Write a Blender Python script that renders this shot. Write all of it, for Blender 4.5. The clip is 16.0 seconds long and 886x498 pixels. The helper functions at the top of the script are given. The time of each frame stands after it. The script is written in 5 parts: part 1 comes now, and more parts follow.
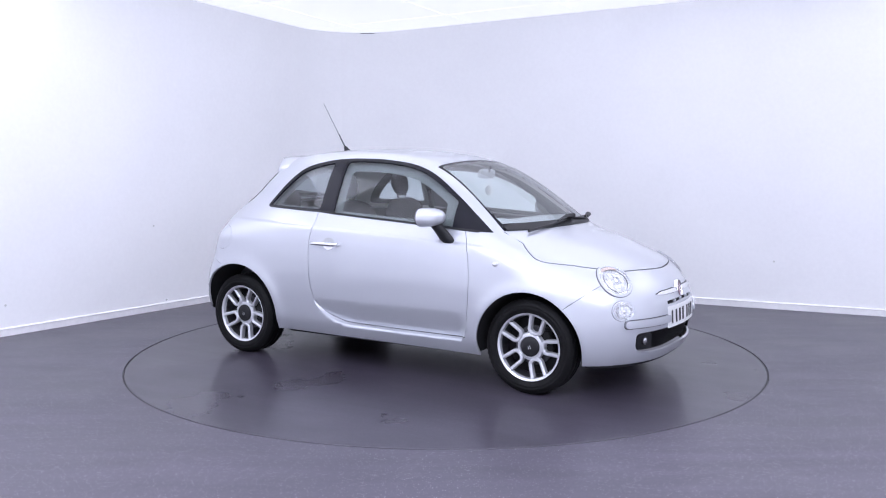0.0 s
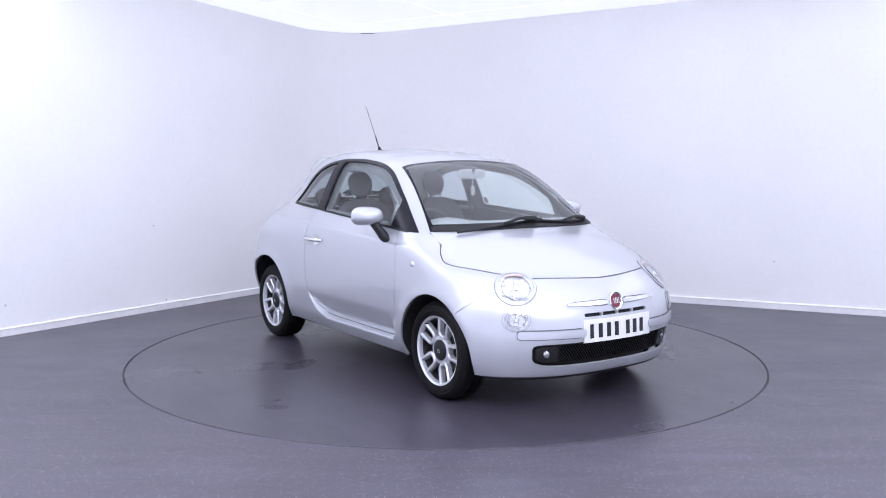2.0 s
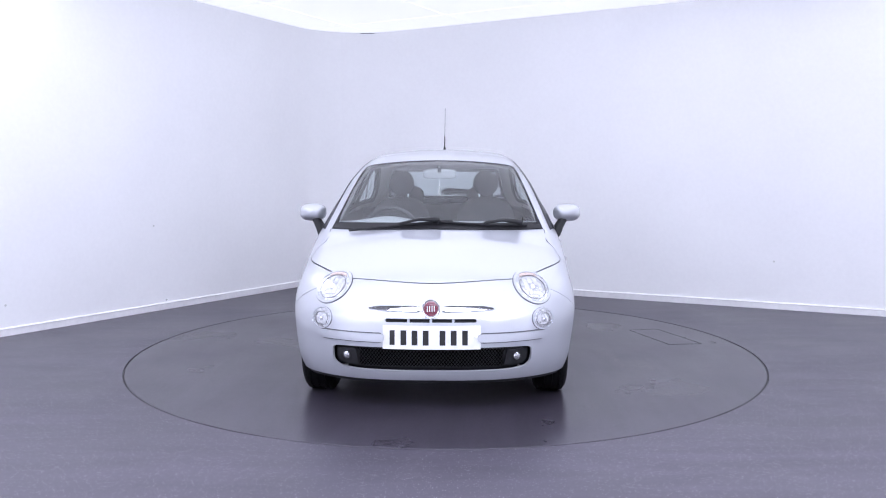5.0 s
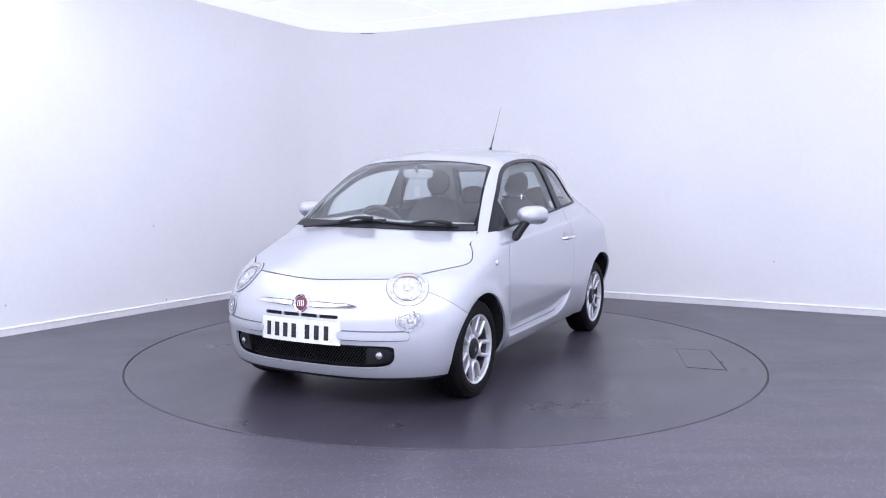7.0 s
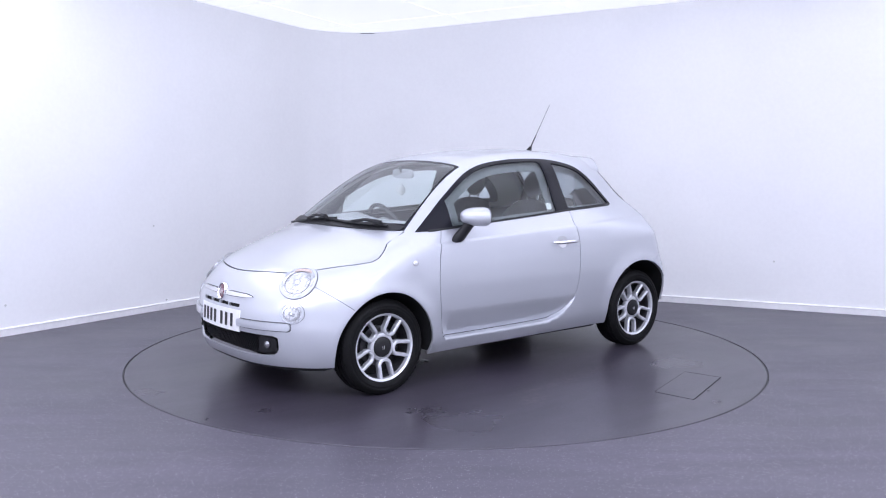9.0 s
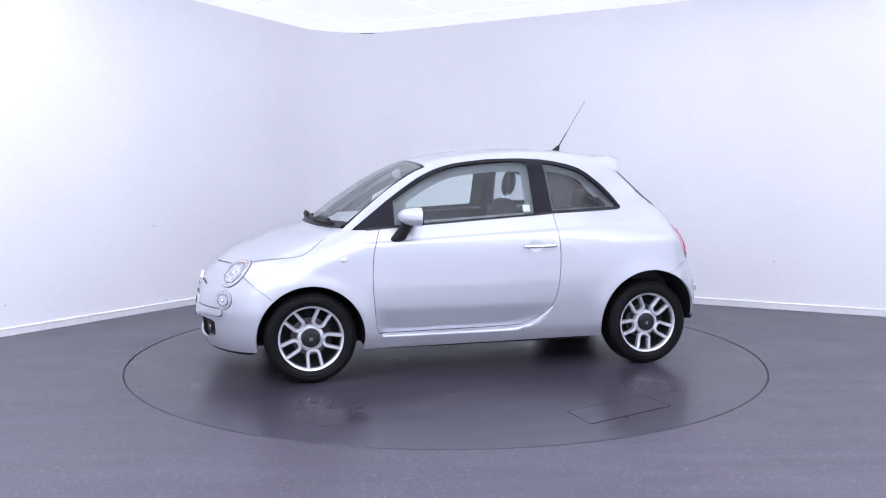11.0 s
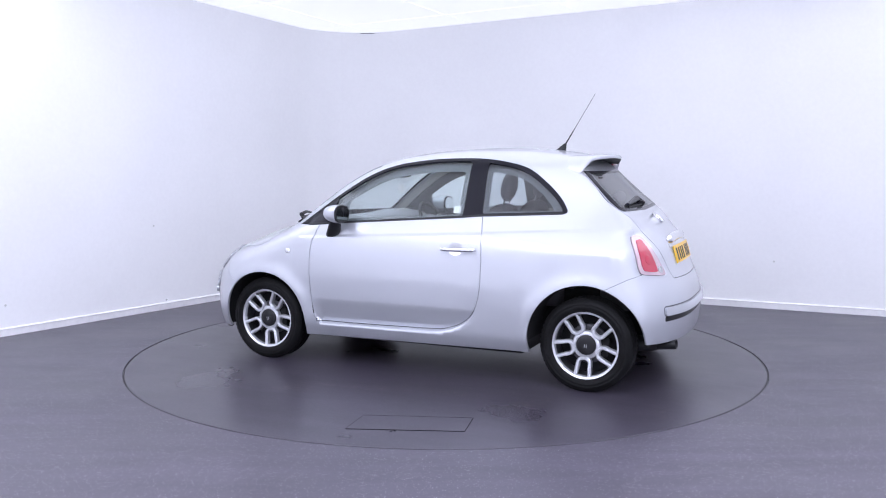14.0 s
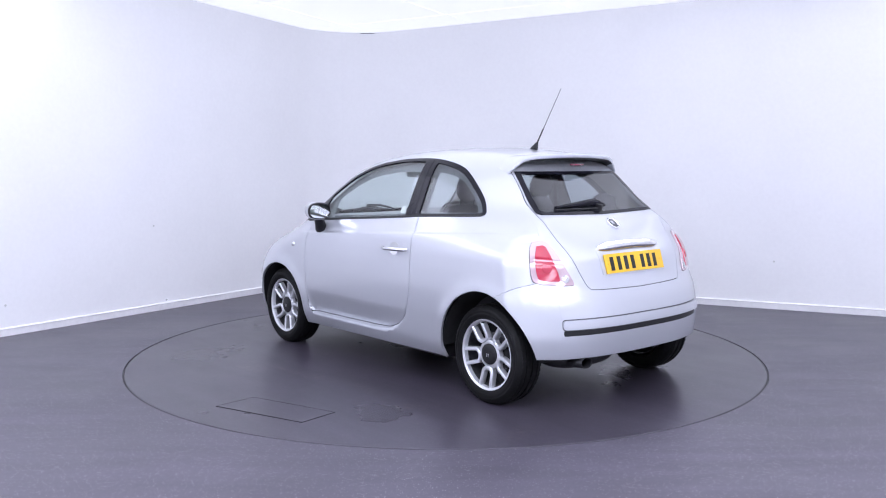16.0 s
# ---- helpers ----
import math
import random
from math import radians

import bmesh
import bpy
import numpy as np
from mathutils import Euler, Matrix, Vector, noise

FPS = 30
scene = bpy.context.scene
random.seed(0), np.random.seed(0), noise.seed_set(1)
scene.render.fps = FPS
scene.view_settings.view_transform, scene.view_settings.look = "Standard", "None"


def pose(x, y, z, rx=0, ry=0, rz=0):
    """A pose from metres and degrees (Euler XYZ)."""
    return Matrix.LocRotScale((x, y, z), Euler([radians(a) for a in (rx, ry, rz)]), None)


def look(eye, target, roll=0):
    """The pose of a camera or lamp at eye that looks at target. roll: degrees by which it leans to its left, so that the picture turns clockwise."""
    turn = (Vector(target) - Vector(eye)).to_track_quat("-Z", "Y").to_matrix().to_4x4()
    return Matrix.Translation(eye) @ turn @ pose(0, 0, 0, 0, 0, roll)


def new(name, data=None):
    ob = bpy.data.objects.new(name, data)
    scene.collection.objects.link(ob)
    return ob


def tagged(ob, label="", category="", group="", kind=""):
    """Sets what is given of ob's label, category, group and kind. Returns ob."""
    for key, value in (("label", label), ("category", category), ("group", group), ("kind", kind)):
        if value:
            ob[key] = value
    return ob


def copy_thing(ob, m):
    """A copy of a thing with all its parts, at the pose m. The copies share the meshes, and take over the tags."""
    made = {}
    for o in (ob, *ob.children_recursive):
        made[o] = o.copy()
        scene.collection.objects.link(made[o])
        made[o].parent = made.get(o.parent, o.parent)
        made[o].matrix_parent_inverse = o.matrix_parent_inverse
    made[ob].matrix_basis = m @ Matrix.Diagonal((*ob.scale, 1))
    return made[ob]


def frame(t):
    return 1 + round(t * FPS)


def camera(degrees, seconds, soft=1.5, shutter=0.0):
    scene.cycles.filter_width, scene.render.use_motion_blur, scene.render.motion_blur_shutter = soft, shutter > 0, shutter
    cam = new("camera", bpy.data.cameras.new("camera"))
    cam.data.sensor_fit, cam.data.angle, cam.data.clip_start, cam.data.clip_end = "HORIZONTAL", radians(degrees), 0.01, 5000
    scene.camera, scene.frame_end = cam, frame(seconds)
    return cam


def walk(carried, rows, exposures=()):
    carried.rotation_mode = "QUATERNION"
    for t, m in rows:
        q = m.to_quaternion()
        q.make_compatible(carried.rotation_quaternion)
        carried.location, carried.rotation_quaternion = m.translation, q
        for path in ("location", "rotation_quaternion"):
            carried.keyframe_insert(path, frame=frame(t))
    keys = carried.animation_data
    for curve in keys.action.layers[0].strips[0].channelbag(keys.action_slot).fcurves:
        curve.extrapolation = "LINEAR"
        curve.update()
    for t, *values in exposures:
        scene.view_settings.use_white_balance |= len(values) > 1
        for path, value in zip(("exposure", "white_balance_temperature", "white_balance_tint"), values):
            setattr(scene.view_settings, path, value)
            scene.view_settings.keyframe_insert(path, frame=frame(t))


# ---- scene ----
from mathutils.geometry import delaunay_2d_cdt

# ---------------------------------------------------------------- camera (fixed)
cam = camera(54.10, 16.0, soft=1.1)
EYE = Vector((0.0, -6.310, 1.374))
AIM = EYE + Vector((math.sin(radians(-0.162)) * math.cos(radians(5.609)), math.cos(radians(-0.162)) * math.cos(radians(5.609)), -math.sin(radians(5.609))))
walk(cam, [(0, look(EYE, AIM)), (16, look(EYE, AIM))], exposures=[(0, -0.12), (16, -0.12)])

# turn of the turntable: seconds, degrees
TURN = [(0, -30.8), (1, -42.87), (2, -54.82), (3, -66.91), (4.2, -81.53), (6.3, -108.02), (7.5, -122.97), (9.2, -143.89),
        (11.3, -169.4), (12.5, -184.53), (13.5, -197.5), (14.5, -210.5), (16, -230.0)]
OFF = Vector((-0.097, -0.031, 0.0))          # the car's middle on the turntable
R_TABLE = 2.234

# ---------------------------------------------------------------- light
world = bpy.data.worlds.new("world")
scene.world = world
world.use_nodes = True
world.node_tree.nodes["Background"].inputs[0].default_value = (0.8, 0.82, 1.0, 1)
world.node_tree.nodes["Background"].inputs[1].default_value = 0.05


def ceiling_slope(y):
    return 2.84 + 0.055 * (3.9 - y)


def ceiling_lamp(x, y, z, sx, sy, watts, rz=0.0):
    d = bpy.data.lights.new("ceiling_lamp", "AREA")
    d.shape, d.size, d.size_y, d.energy, d.color = "RECTANGLE", sx, sy, watts, (0.780, 0.806, 1.0)
    o = new("ceiling_lamp", d)
    o.matrix_world = pose(x, y, z, 0, 0, rz)
    return o


# large panels over the studio, unseen and added for even light; strip lamps over the open bay before it
for lx, ly, sx, sy, lw in [(0.0, -2.2, 9.2, 2.0, 56), (4.4, 0.2, 1.8, 2.2, 15), (-3.2, -0.2, 1.4, 1.6, 20), (0.35, 0.5, 5.2, 2.4, 27)]:
    ceiling_lamp(lx, ly, ceiling_slope(ly) - 0.08, sx, sy, lw)
for lx in (-3.3, 0.0, 3.3):
    for ly, lw in ((-4.0, 62), (-5.2, 64), (-6.4, 46)):
        ceiling_lamp(lx, ly, ceiling_slope(ly) - 0.10, 2.9, 0.45, lw)


# ---------------------------------------------------------------- materials
def mat(name, color, rough=0.5, metal=0.0, coat=0.0, grain=0.0, grain_scale=60.0, bump=0.0, bump_scale=200.0, stain=0.0, stain_scale=1.5, spec=0.5, rough_var=0.0):
    m = bpy.data.materials.new(name)
    m.use_nodes = True
    nt = m.node_tree
    b = nt.nodes["Principled BSDF"]
    b.inputs["Base Color"].default_value = (*color, 1)
    b.inputs["Roughness"].default_value = rough
    b.inputs["Metallic"].default_value = metal
    b.inputs["Coat Weight"].default_value = coat
    b.inputs["Coat Roughness"].default_value = 0.04
    b.inputs["Specular IOR Level"].default_value = spec
    tc = nt.nodes.new("ShaderNodeTexCoord")
    if grain or stain:
        last = None
        for amount, sc, det in ((grain, grain_scale, 3), (stain, stain_scale, 6)):
            if not amount:
                continue
            n = nt.nodes.new("ShaderNodeTexNoise")
            n.inputs["Scale"].default_value, n.inputs["Detail"].default_value = sc, det
            nt.links.new(tc.outputs["Object"], n.inputs["Vector"])
            r = nt.nodes.new("ShaderNodeMapRange")
            r.inputs["From Min"].default_value, r.inputs["From Max"].default_value = 0.3, 0.7
            r.inputs["To Min"].default_value, r.inputs["To Max"].default_value = 1 - amount, 1 + amount
            nt.links.new(n.outputs["Fac"], r.inputs["Value"])
            if rough_var and amount == stain:
                rr = nt.nodes.new("ShaderNodeMapRange")
                rr.inputs["From Min"].default_value, rr.inputs["From Max"].default_value = 0.3, 0.7
                rr.inputs["To Min"].default_value, rr.inputs["To Max"].default_value = rough - rough_var, rough + rough_var
                nt.links.new(n.outputs["Fac"], rr.inputs["Value"])
                nt.links.new(rr.outputs["Result"], b.inputs["Roughness"])
            v = nt.nodes.new("ShaderNodeVectorMath")
            v.operation = "MULTIPLY"
            if last is None:
                v.inputs[0].default_value = color
            else:
                nt.links.new(last, v.inputs[0])
            nt.links.new(r.outputs["Result"], v.inputs[1])
            last = v.outputs[0]
        nt.links.new(last, b.inputs["Base Color"])
    if bump:
        n = nt.nodes.new("ShaderNodeTexNoise")
        n.inputs["Scale"].default_value, n.inputs["Detail"].default_value = bump_scale, 4
        nt.links.new(tc.outputs["Object"], n.inputs["Vector"])
        bp = nt.nodes.new("ShaderNodeBump")
        bp.inputs["Strength"].default_value, bp.inputs["Distance"].default_value = bump, 0.002
        nt.links.new(n.outputs["Fac"], bp.inputs["Height"])
        nt.links.new(bp.outputs["Normal"], b.inputs["Normal"])
    return m


def glass(name, tint, ior=1.45, rough=0.0):
    m = bpy.data.materials.new(name)
    m.use_nodes = True
    nt = m.node_tree
    nt.nodes.remove(nt.nodes["Principled BSDF"])
    out = nt.nodes["Material Output"]
    tr = nt.nodes.new("ShaderNodeBsdfTransparent")
    tr.inputs[0].default_value = (*tint, 1)
    gl = nt.nodes.new("ShaderNodeBsdfGlossy")
    gl.inputs["Roughness"].default_value = rough
    lw = nt.nodes.new("ShaderNodeLayerWeight")
    lw.inputs[0].default_value = 0.5
    pw = nt.nodes.new("ShaderNodeMath")
    pw.operation, pw.inputs[1].default_value = "POWER", 4.0
    nt.links.new(lw.outputs["Facing"], pw.inputs[0])
    fr = nt.nodes.new("ShaderNodeMath")
    fr.operation, fr.inputs[1].default_value, fr.inputs[2].default_value = "MULTIPLY_ADD", 0.85, (ior - 1) ** 2 / (ior + 1) ** 2 * 1.8
    nt.links.new(pw.outputs[0], fr.inputs[0])
    mx = nt.nodes.new("ShaderNodeMixShader")
    nt.links.new(fr.outputs[0], mx.inputs[0])
    nt.links.new(tr.outputs[0], mx.inputs[1])
    nt.links.new(gl.outputs[0], mx.inputs[2])
    nt.links.new(mx.outputs[0], out.inputs[0])
    return m


PAINT = mat("silver_paint", (0.535, 0.550, 0.590), 0.30, 0.50, 1.0, grain=0.05, grain_scale=900, bump=0.02, bump_scale=700)
PAINT.node_tree.nodes["Principled BSDF"].inputs["Coat Roughness"].default_value = 0.05
PAINT.node_tree.nodes["Principled BSDF"].inputs["Coat Weight"].default_value = 0.8
BLACK = mat("black_plastic", (0.016, 0.016, 0.018), 0.45, grain=0.2, grain_scale=300, bump=0.08, bump_scale=600, spec=0.3)
GLOSSBLACK = mat("black_window_frame", (0.009, 0.009, 0.014), 0.20, grain=0.15, grain_scale=200, spec=0.18)
DARK = mat("dark_void", (0.006, 0.006, 0.007), 0.9, grain=0.3, grain_scale=40)
RUBBER = mat("tyre_rubber", (0.0055, 0.0055, 0.006), 0.60, grain=0.3, grain_scale=120, bump=0.1, bump_scale=500, stain=0.25, stain_scale=8, spec=0.18)
ALLOY = mat("alloy_silver", (0.66, 0.67, 0.70), 0.34, 0.6, 0.5, grain=0.05, grain_scale=400)
STEEL = mat("brake_steel", (0.13, 0.13, 0.14), 0.45, 0.9, grain=0.25, grain_scale=80)
CHROME = mat("chrome", (0.86, 0.86, 0.88), 0.08, 1.0, grain=0.03, grain_scale=200)
WHITE_PLATE = mat("white_plate", (0.80, 0.80, 0.80), 0.35, coat=0.3, grain=0.02, grain_scale=100, stain=0.05, stain_scale=20)
YELLOW_PLATE = mat("yellow_plate", (0.85, 0.50, 0.02), 0.35, coat=0.3, grain=0.02, grain_scale=100, stain=0.05, stain_scale=20)
INK = mat("plate_ink", (0.012, 0.012, 0.014), 0.5, grain=0.1, grain_scale=200)
RED = mat("badge_red", (0.13, 0.006, 0.028), 0.25, coat=1.0, grain=0.15, grain_scale=300)
CLOTH = mat("seat_cloth", (0.060, 0.058, 0.066), 0.85, grain=0.35, grain_scale=400, bump=0.3, bump_scale=900, stain=0.15, stain_scale=12)
TRIM = mat("interior_trim", (0.07, 0.07, 0.075), 0.6, grain=0.2, grain_scale=250, bump=0.15, bump_scale=700)
LINING = mat("headlining", (0.62, 0.62, 0.60), 0.9, grain=0.06, grain_scale=300, bump=0.1, bump_scale=600)
DASH = mat("dashboard_plastic", (0.42, 0.425, 0.44), 0.5, grain=0.1, grain_scale=250, bump=0.1, bump_scale=600)
PILLARTRIM = mat("pillar_plastic", (0.14, 0.148, 0.154), 0.6, grain=0.1, grain_scale=250, bump=0.1, bump_scale=600)
PAPER = mat("paper_tag", (0.75, 0.75, 0.72), 0.6, grain=0.04, grain_scale=90)
GLASS_CLEAR = glass("window_glass", (0.86, 0.925, 0.915), 1.65)
GLASS_SIDE = glass("side_glass", (0.86, 0.93, 0.92), 1.46)
GLASS_TINT = glass("tinted_glass", (0.50, 0.55, 0.57), 1.55)
GLASS_QUARTER = glass("quarter_glass", (0.66, 0.71, 0.73), 1.5)
LENS = glass("lamp_lens", (0.96, 0.97, 0.98))
MIRROR = mat("mirror_glass", (0.85, 0.87, 0.88), 0.02, 1.0, grain=0.01, grain_scale=50)
REFLECTOR = mat("lamp_reflector", (0.60, 0.60, 0.62), 0.20, 0.8, grain=0.25, grain_scale=45, bump=0.6, bump_scale=35, stain=0.25, stain_scale=18)
REDLENS = mat("red_lens", (0.46, 0.020, 0.055), 0.12, coat=1.0, grain=0.12, grain_scale=160)
PALELENS = mat("pale_lens", (0.60, 0.46, 0.50), 0.12, 0.3, coat=1.0, grain=0.08, grain_scale=160)
CLEARLENS = mat("clear_lens", (0.66, 0.66, 0.68), 0.12, 0.3, coat=1.0, grain=0.12, grain_scale=160)
AMBER = mat("amber_bulb", (0.58, 0.44, 0.38), 0.3, coat=0.5, grain=0.1, grain_scale=80)

WALLPAINT = mat("white_wall_paint", (0.88, 0.88, 0.885), 0.75, grain=0.012, grain_scale=30, bump=0.06, bump_scale=160, stain=0.025, stain_scale=0.9)
CEILGLOW = mat("glowing_ceiling_paint", (0.94, 0.94, 0.945), 0.8, grain=0.01, grain_scale=40, bump=0.1, bump_scale=120, stain=0.015, stain_scale=0.8)
# glow added to the paint to lift the ceiling's tone; no lamps behind it
CEILGLOW.node_tree.nodes["Principled BSDF"].inputs["Emission Color"].default_value = (0.81, 0.84, 1.0, 1)
CEILGLOW.node_tree.nodes["Principled BSDF"].inputs["Emission Strength"].default_value = 0.66
SKIRT = mat("skirting_gloss", (0.86, 0.85, 0.86), 0.35, grain=0.03, grain_scale=25, stain=0.05, stain_scale=3)
BAYCEIL = mat("grey_bay_ceiling", (0.16, 0.16, 0.17), 0.8, grain=0.05, grain_scale=40, stain=0.1, stain_scale=1.0)
BAYWALL = mat("grey_bay_wall", (0.62, 0.62, 0.63), 0.7, grain=0.03, grain_scale=40, stain=0.06, stain_scale=1.2)
PALEFLOOR = mat("pale_floor", (0.70, 0.70, 0.71), 0.7, grain=0.05, grain_scale=40, stain=0.05, stain_scale=2)


def floor_material(name, speckle, worn, color, rough):
    m = mat(name, color, rough, grain=0.10, grain_scale=45, stain=0.16, stain_scale=1.1, bump=0.10, bump_scale=260, rough_var=0.06)
    nt = m.node_tree
    b = nt.nodes["Principled BSDF"]
    src = b.inputs["Base Color"].links[0].from_socket
    tc = nt.nodes.new("ShaderNodeTexCoord")
    # long drag marks from tyres
    mp = nt.nodes.new("ShaderNodeMapping")
    mp.inputs["Scale"].default_value = (0.7, 5.0, 1)
    nt.links.new(tc.outputs["Object"], mp.inputs["Vector"])
    n = nt.nodes.new("ShaderNodeTexNoise")
    n.inputs["Scale"].default_value, n.inputs["Detail"].default_value, n.inputs["Distortion"].default_value = 1.6, 7, 0.8
    nt.links.new(mp.outputs[0], n.inputs["Vector"])
    r = nt.nodes.new("ShaderNodeMapRange")
    r.inputs["From Min"].default_value, r.inputs["From Max"].default_value = 0.35, 0.68
    r.inputs["To Min"].default_value, r.inputs["To Max"].default_value = 0.86, 1.14
    nt.links.new(n.outputs["Fac"], r.inputs["Value"])
    v = nt.nodes.new("ShaderNodeVectorMath")
    v.operation = "MULTIPLY"
    nt.links.new(src, v.inputs[0])
    nt.links.new(r.outputs["Result"], v.inputs[1])
    last = v.outputs[0]
    # pale mineral flecks of the safety vinyl
    vo = nt.nodes.new("ShaderNodeTexVoronoi")
    vo.inputs["Scale"].default_value = 112
    nt.links.new(tc.outputs["Object"], vo.inputs["Vector"])
    rr = nt.nodes.new("ShaderNodeMapRange")
    rr.inputs["From Min"].default_value, rr.inputs["From Max"].default_value = 0.16, 0.34
    rr.inputs["To Min"].default_value, rr.inputs["To Max"].default_value = speckle, 0.0
    nt.links.new(vo.outputs["Distance"], rr.inputs["Value"])
    sx = nt.nodes.new("ShaderNodeSeparateColor")
    nt.links.new(vo.outputs["Color"], sx.inputs[0])
    pick = nt.nodes.new("ShaderNodeMapRange")
    pick.inputs["From Min"].default_value, pick.inputs["From Max"].default_value = 0.62, 1.0
    nt.links.new(sx.outputs[0], pick.inputs["Value"])
    mu = nt.nodes.new("ShaderNodeMath")
    mu.operation = "MULTIPLY"
    nt.links.new(rr.outputs["Result"], mu.inputs[0])
    nt.links.new(pick.outputs["Result"], mu.inputs[1])
    # pale worn patches
    wn = nt.nodes.new("ShaderNodeTexNoise")
    wn.inputs["Scale"].default_value, wn.inputs["Detail"].default_value, wn.inputs["Distortion"].default_value = 2.3, 9, 1.2
    nt.links.new(tc.outputs["Object"], wn.inputs["Vector"])
    wr = nt.nodes.new("ShaderNodeMapRange")
    wr.inputs["From Min"].default_value, wr.inputs["From Max"].default_value = 0.60, 0.72
    wr.inputs["To Min"].default_value, wr.inputs["To Max"].default_value = 0.0, worn
    nt.links.new(wn.outputs["Fac"], wr.inputs["Value"])
    rr = nt.nodes.new("ShaderNodeMath")
    rr.operation = "ADD"
    nt.links.new(mu.outputs[0], rr.inputs[0])
    nt.links.new(wr.outputs["Result"], rr.inputs[1])
    ad = nt.nodes.new("ShaderNodeVectorMath")
    ad.operation = "ADD"
    nt.links.new(last, ad.inputs[0])
    nt.links.new(rr.outputs[0], ad.inputs[1])
    nt.links.new(ad.outputs[0], b.inputs["Base Color"])
    return m


# table coloured darker than the floor to carry the shade round the car
FLOOR = floor_material("grey_safety_vinyl", 0.42, 0.012, (0.068, 0.061, 0.081), 0.40)
TABLEFLOOR = floor_material("worn_shaded_table_vinyl", 0.10, 0.007, (0.050, 0.044, 0.059), 0.31)


def scuffs(m, spots, color):
    """Pale ragged scuffs round fixed places (x, y, length, width, turn) of the table."""
    nt = m.node_tree
    b = nt.nodes["Principled BSDF"]
    src = b.inputs["Base Color"].links[0].from_socket
    tc = nt.nodes.new("ShaderNodeTexCoord")
    total = None
    for x, y, lx, ly, rz in spots:
        mp = nt.nodes.new("ShaderNodeMapping")
        mp.vector_type = "TEXTURE"
        mp.inputs["Location"].default_value, mp.inputs["Rotation"].default_value, mp.inputs["Scale"].default_value = (x, y, 0), (0, 0, radians(rz)), (lx, ly, 1)
        nt.links.new(tc.outputs["Object"], mp.inputs["Vector"])
        ln = nt.nodes.new("ShaderNodeVectorMath")
        ln.operation = "LENGTH"
        nt.links.new(mp.outputs[0], ln.inputs[0])
        r = nt.nodes.new("ShaderNodeMapRange")
        r.inputs["From Min"].default_value, r.inputs["From Max"].default_value = 0.3, 1.0
        r.inputs["To Min"].default_value, r.inputs["To Max"].default_value = 1.0, 0.0
        nt.links.new(ln.outputs["Value"], r.inputs["Value"])
        if total is None:
            total = r.outputs[0]
        else:
            mx = nt.nodes.new("ShaderNodeMath")
            mx.operation = "MAXIMUM"
            nt.links.new(total, mx.inputs[0])
            nt.links.new(r.outputs[0], mx.inputs[1])
            total = mx.outputs[0]
    n = nt.nodes.new("ShaderNodeTexNoise")
    n.inputs["Scale"].default_value, n.inputs["Detail"].default_value, n.inputs["Distortion"].default_value = 26, 5, 0.6
    nt.links.new(tc.outputs["Object"], n.inputs["Vector"])
    r = nt.nodes.new("ShaderNodeMapRange")
    r.inputs["From Min"].default_value, r.inputs["From Max"].default_value = 0.46, 0.90
    nt.links.new(n.outputs["Fac"], r.inputs["Value"])
    f = nt.nodes.new("ShaderNodeMath")
    f.operation = "MULTIPLY"
    nt.links.new(total, f.inputs[0])
    nt.links.new(r.outputs[0], f.inputs[1])
    mix = nt.nodes.new("ShaderNodeMix")
    mix.data_type = "RGBA"
    nt.links.new(f.outputs[0], mix.inputs[0])
    nt.links.new(src, mix.inputs[6])
    mix.inputs[7].default_value = (*color, 1)
    nt.links.new(mix.outputs[2], b.inputs["Base Color"])


scuffs(TABLEFLOOR, [(0.42, 1.36, 0.22, 0.10, 15), (-1.02, 1.10, 0.20, 0.08, 60), (-1.76, 0.98, 0.16, 0.08, -70), (1.17, 1.35, 0.10, 0.05, 20), (0.1, 1.18, 0.55, 0.07, 8), (-0.5, 1.08, 0.30, 0.05, -5)], (0.13, 0.114, 0.110))


# ---------------------------------------------------------------- mesh helpers
def mesh_object(name, verts, faces, material, parent=None, label="", normals=None, smooth=True):
    me = bpy.data.meshes.new(name)
    me.from_pydata([tuple(map(float, v)) for v in verts], [], [tuple(map(int, f)) for f in faces])
    me.materials.append(material)
    me.update()
    if smooth:
        me.polygons.foreach_set("use_smooth", [True] * len(me.polygons))
    if normals is not None:
        me.normals_split_custom_set_from_vertices([tuple(map(float, n)) for n in normals])
    ob = new(name, me)
    if parent is not None:
        ob.parent = parent
        if parent.type == "EMPTY":
            ob.location = OFF if parent.name == "car" else (0, 0, 0)
    if label:
        tagged(ob, label)
    return ob


def part(name, bm, material, parent=None, label="", smooth=True, sharp=35):
    bmesh.ops.recalc_face_normals(bm, faces=bm.faces)
    me = bpy.data.meshes.new(name)
    for f in bm.faces:
        f.smooth = smooth
    for e in bm.edges:
        if len(e.link_faces) == 2 and e.calc_face_angle(0) > radians(sharp):
            e.smooth = False
    bm.to_mesh(me)
    bm.free()
    me.materials.append(material)
    ob = new(name, me)
    if parent is not None:
        ob.parent = parent
        if parent.name == "car":
            ob.location = OFF
    if label:
        tagged(ob, label)
    return ob


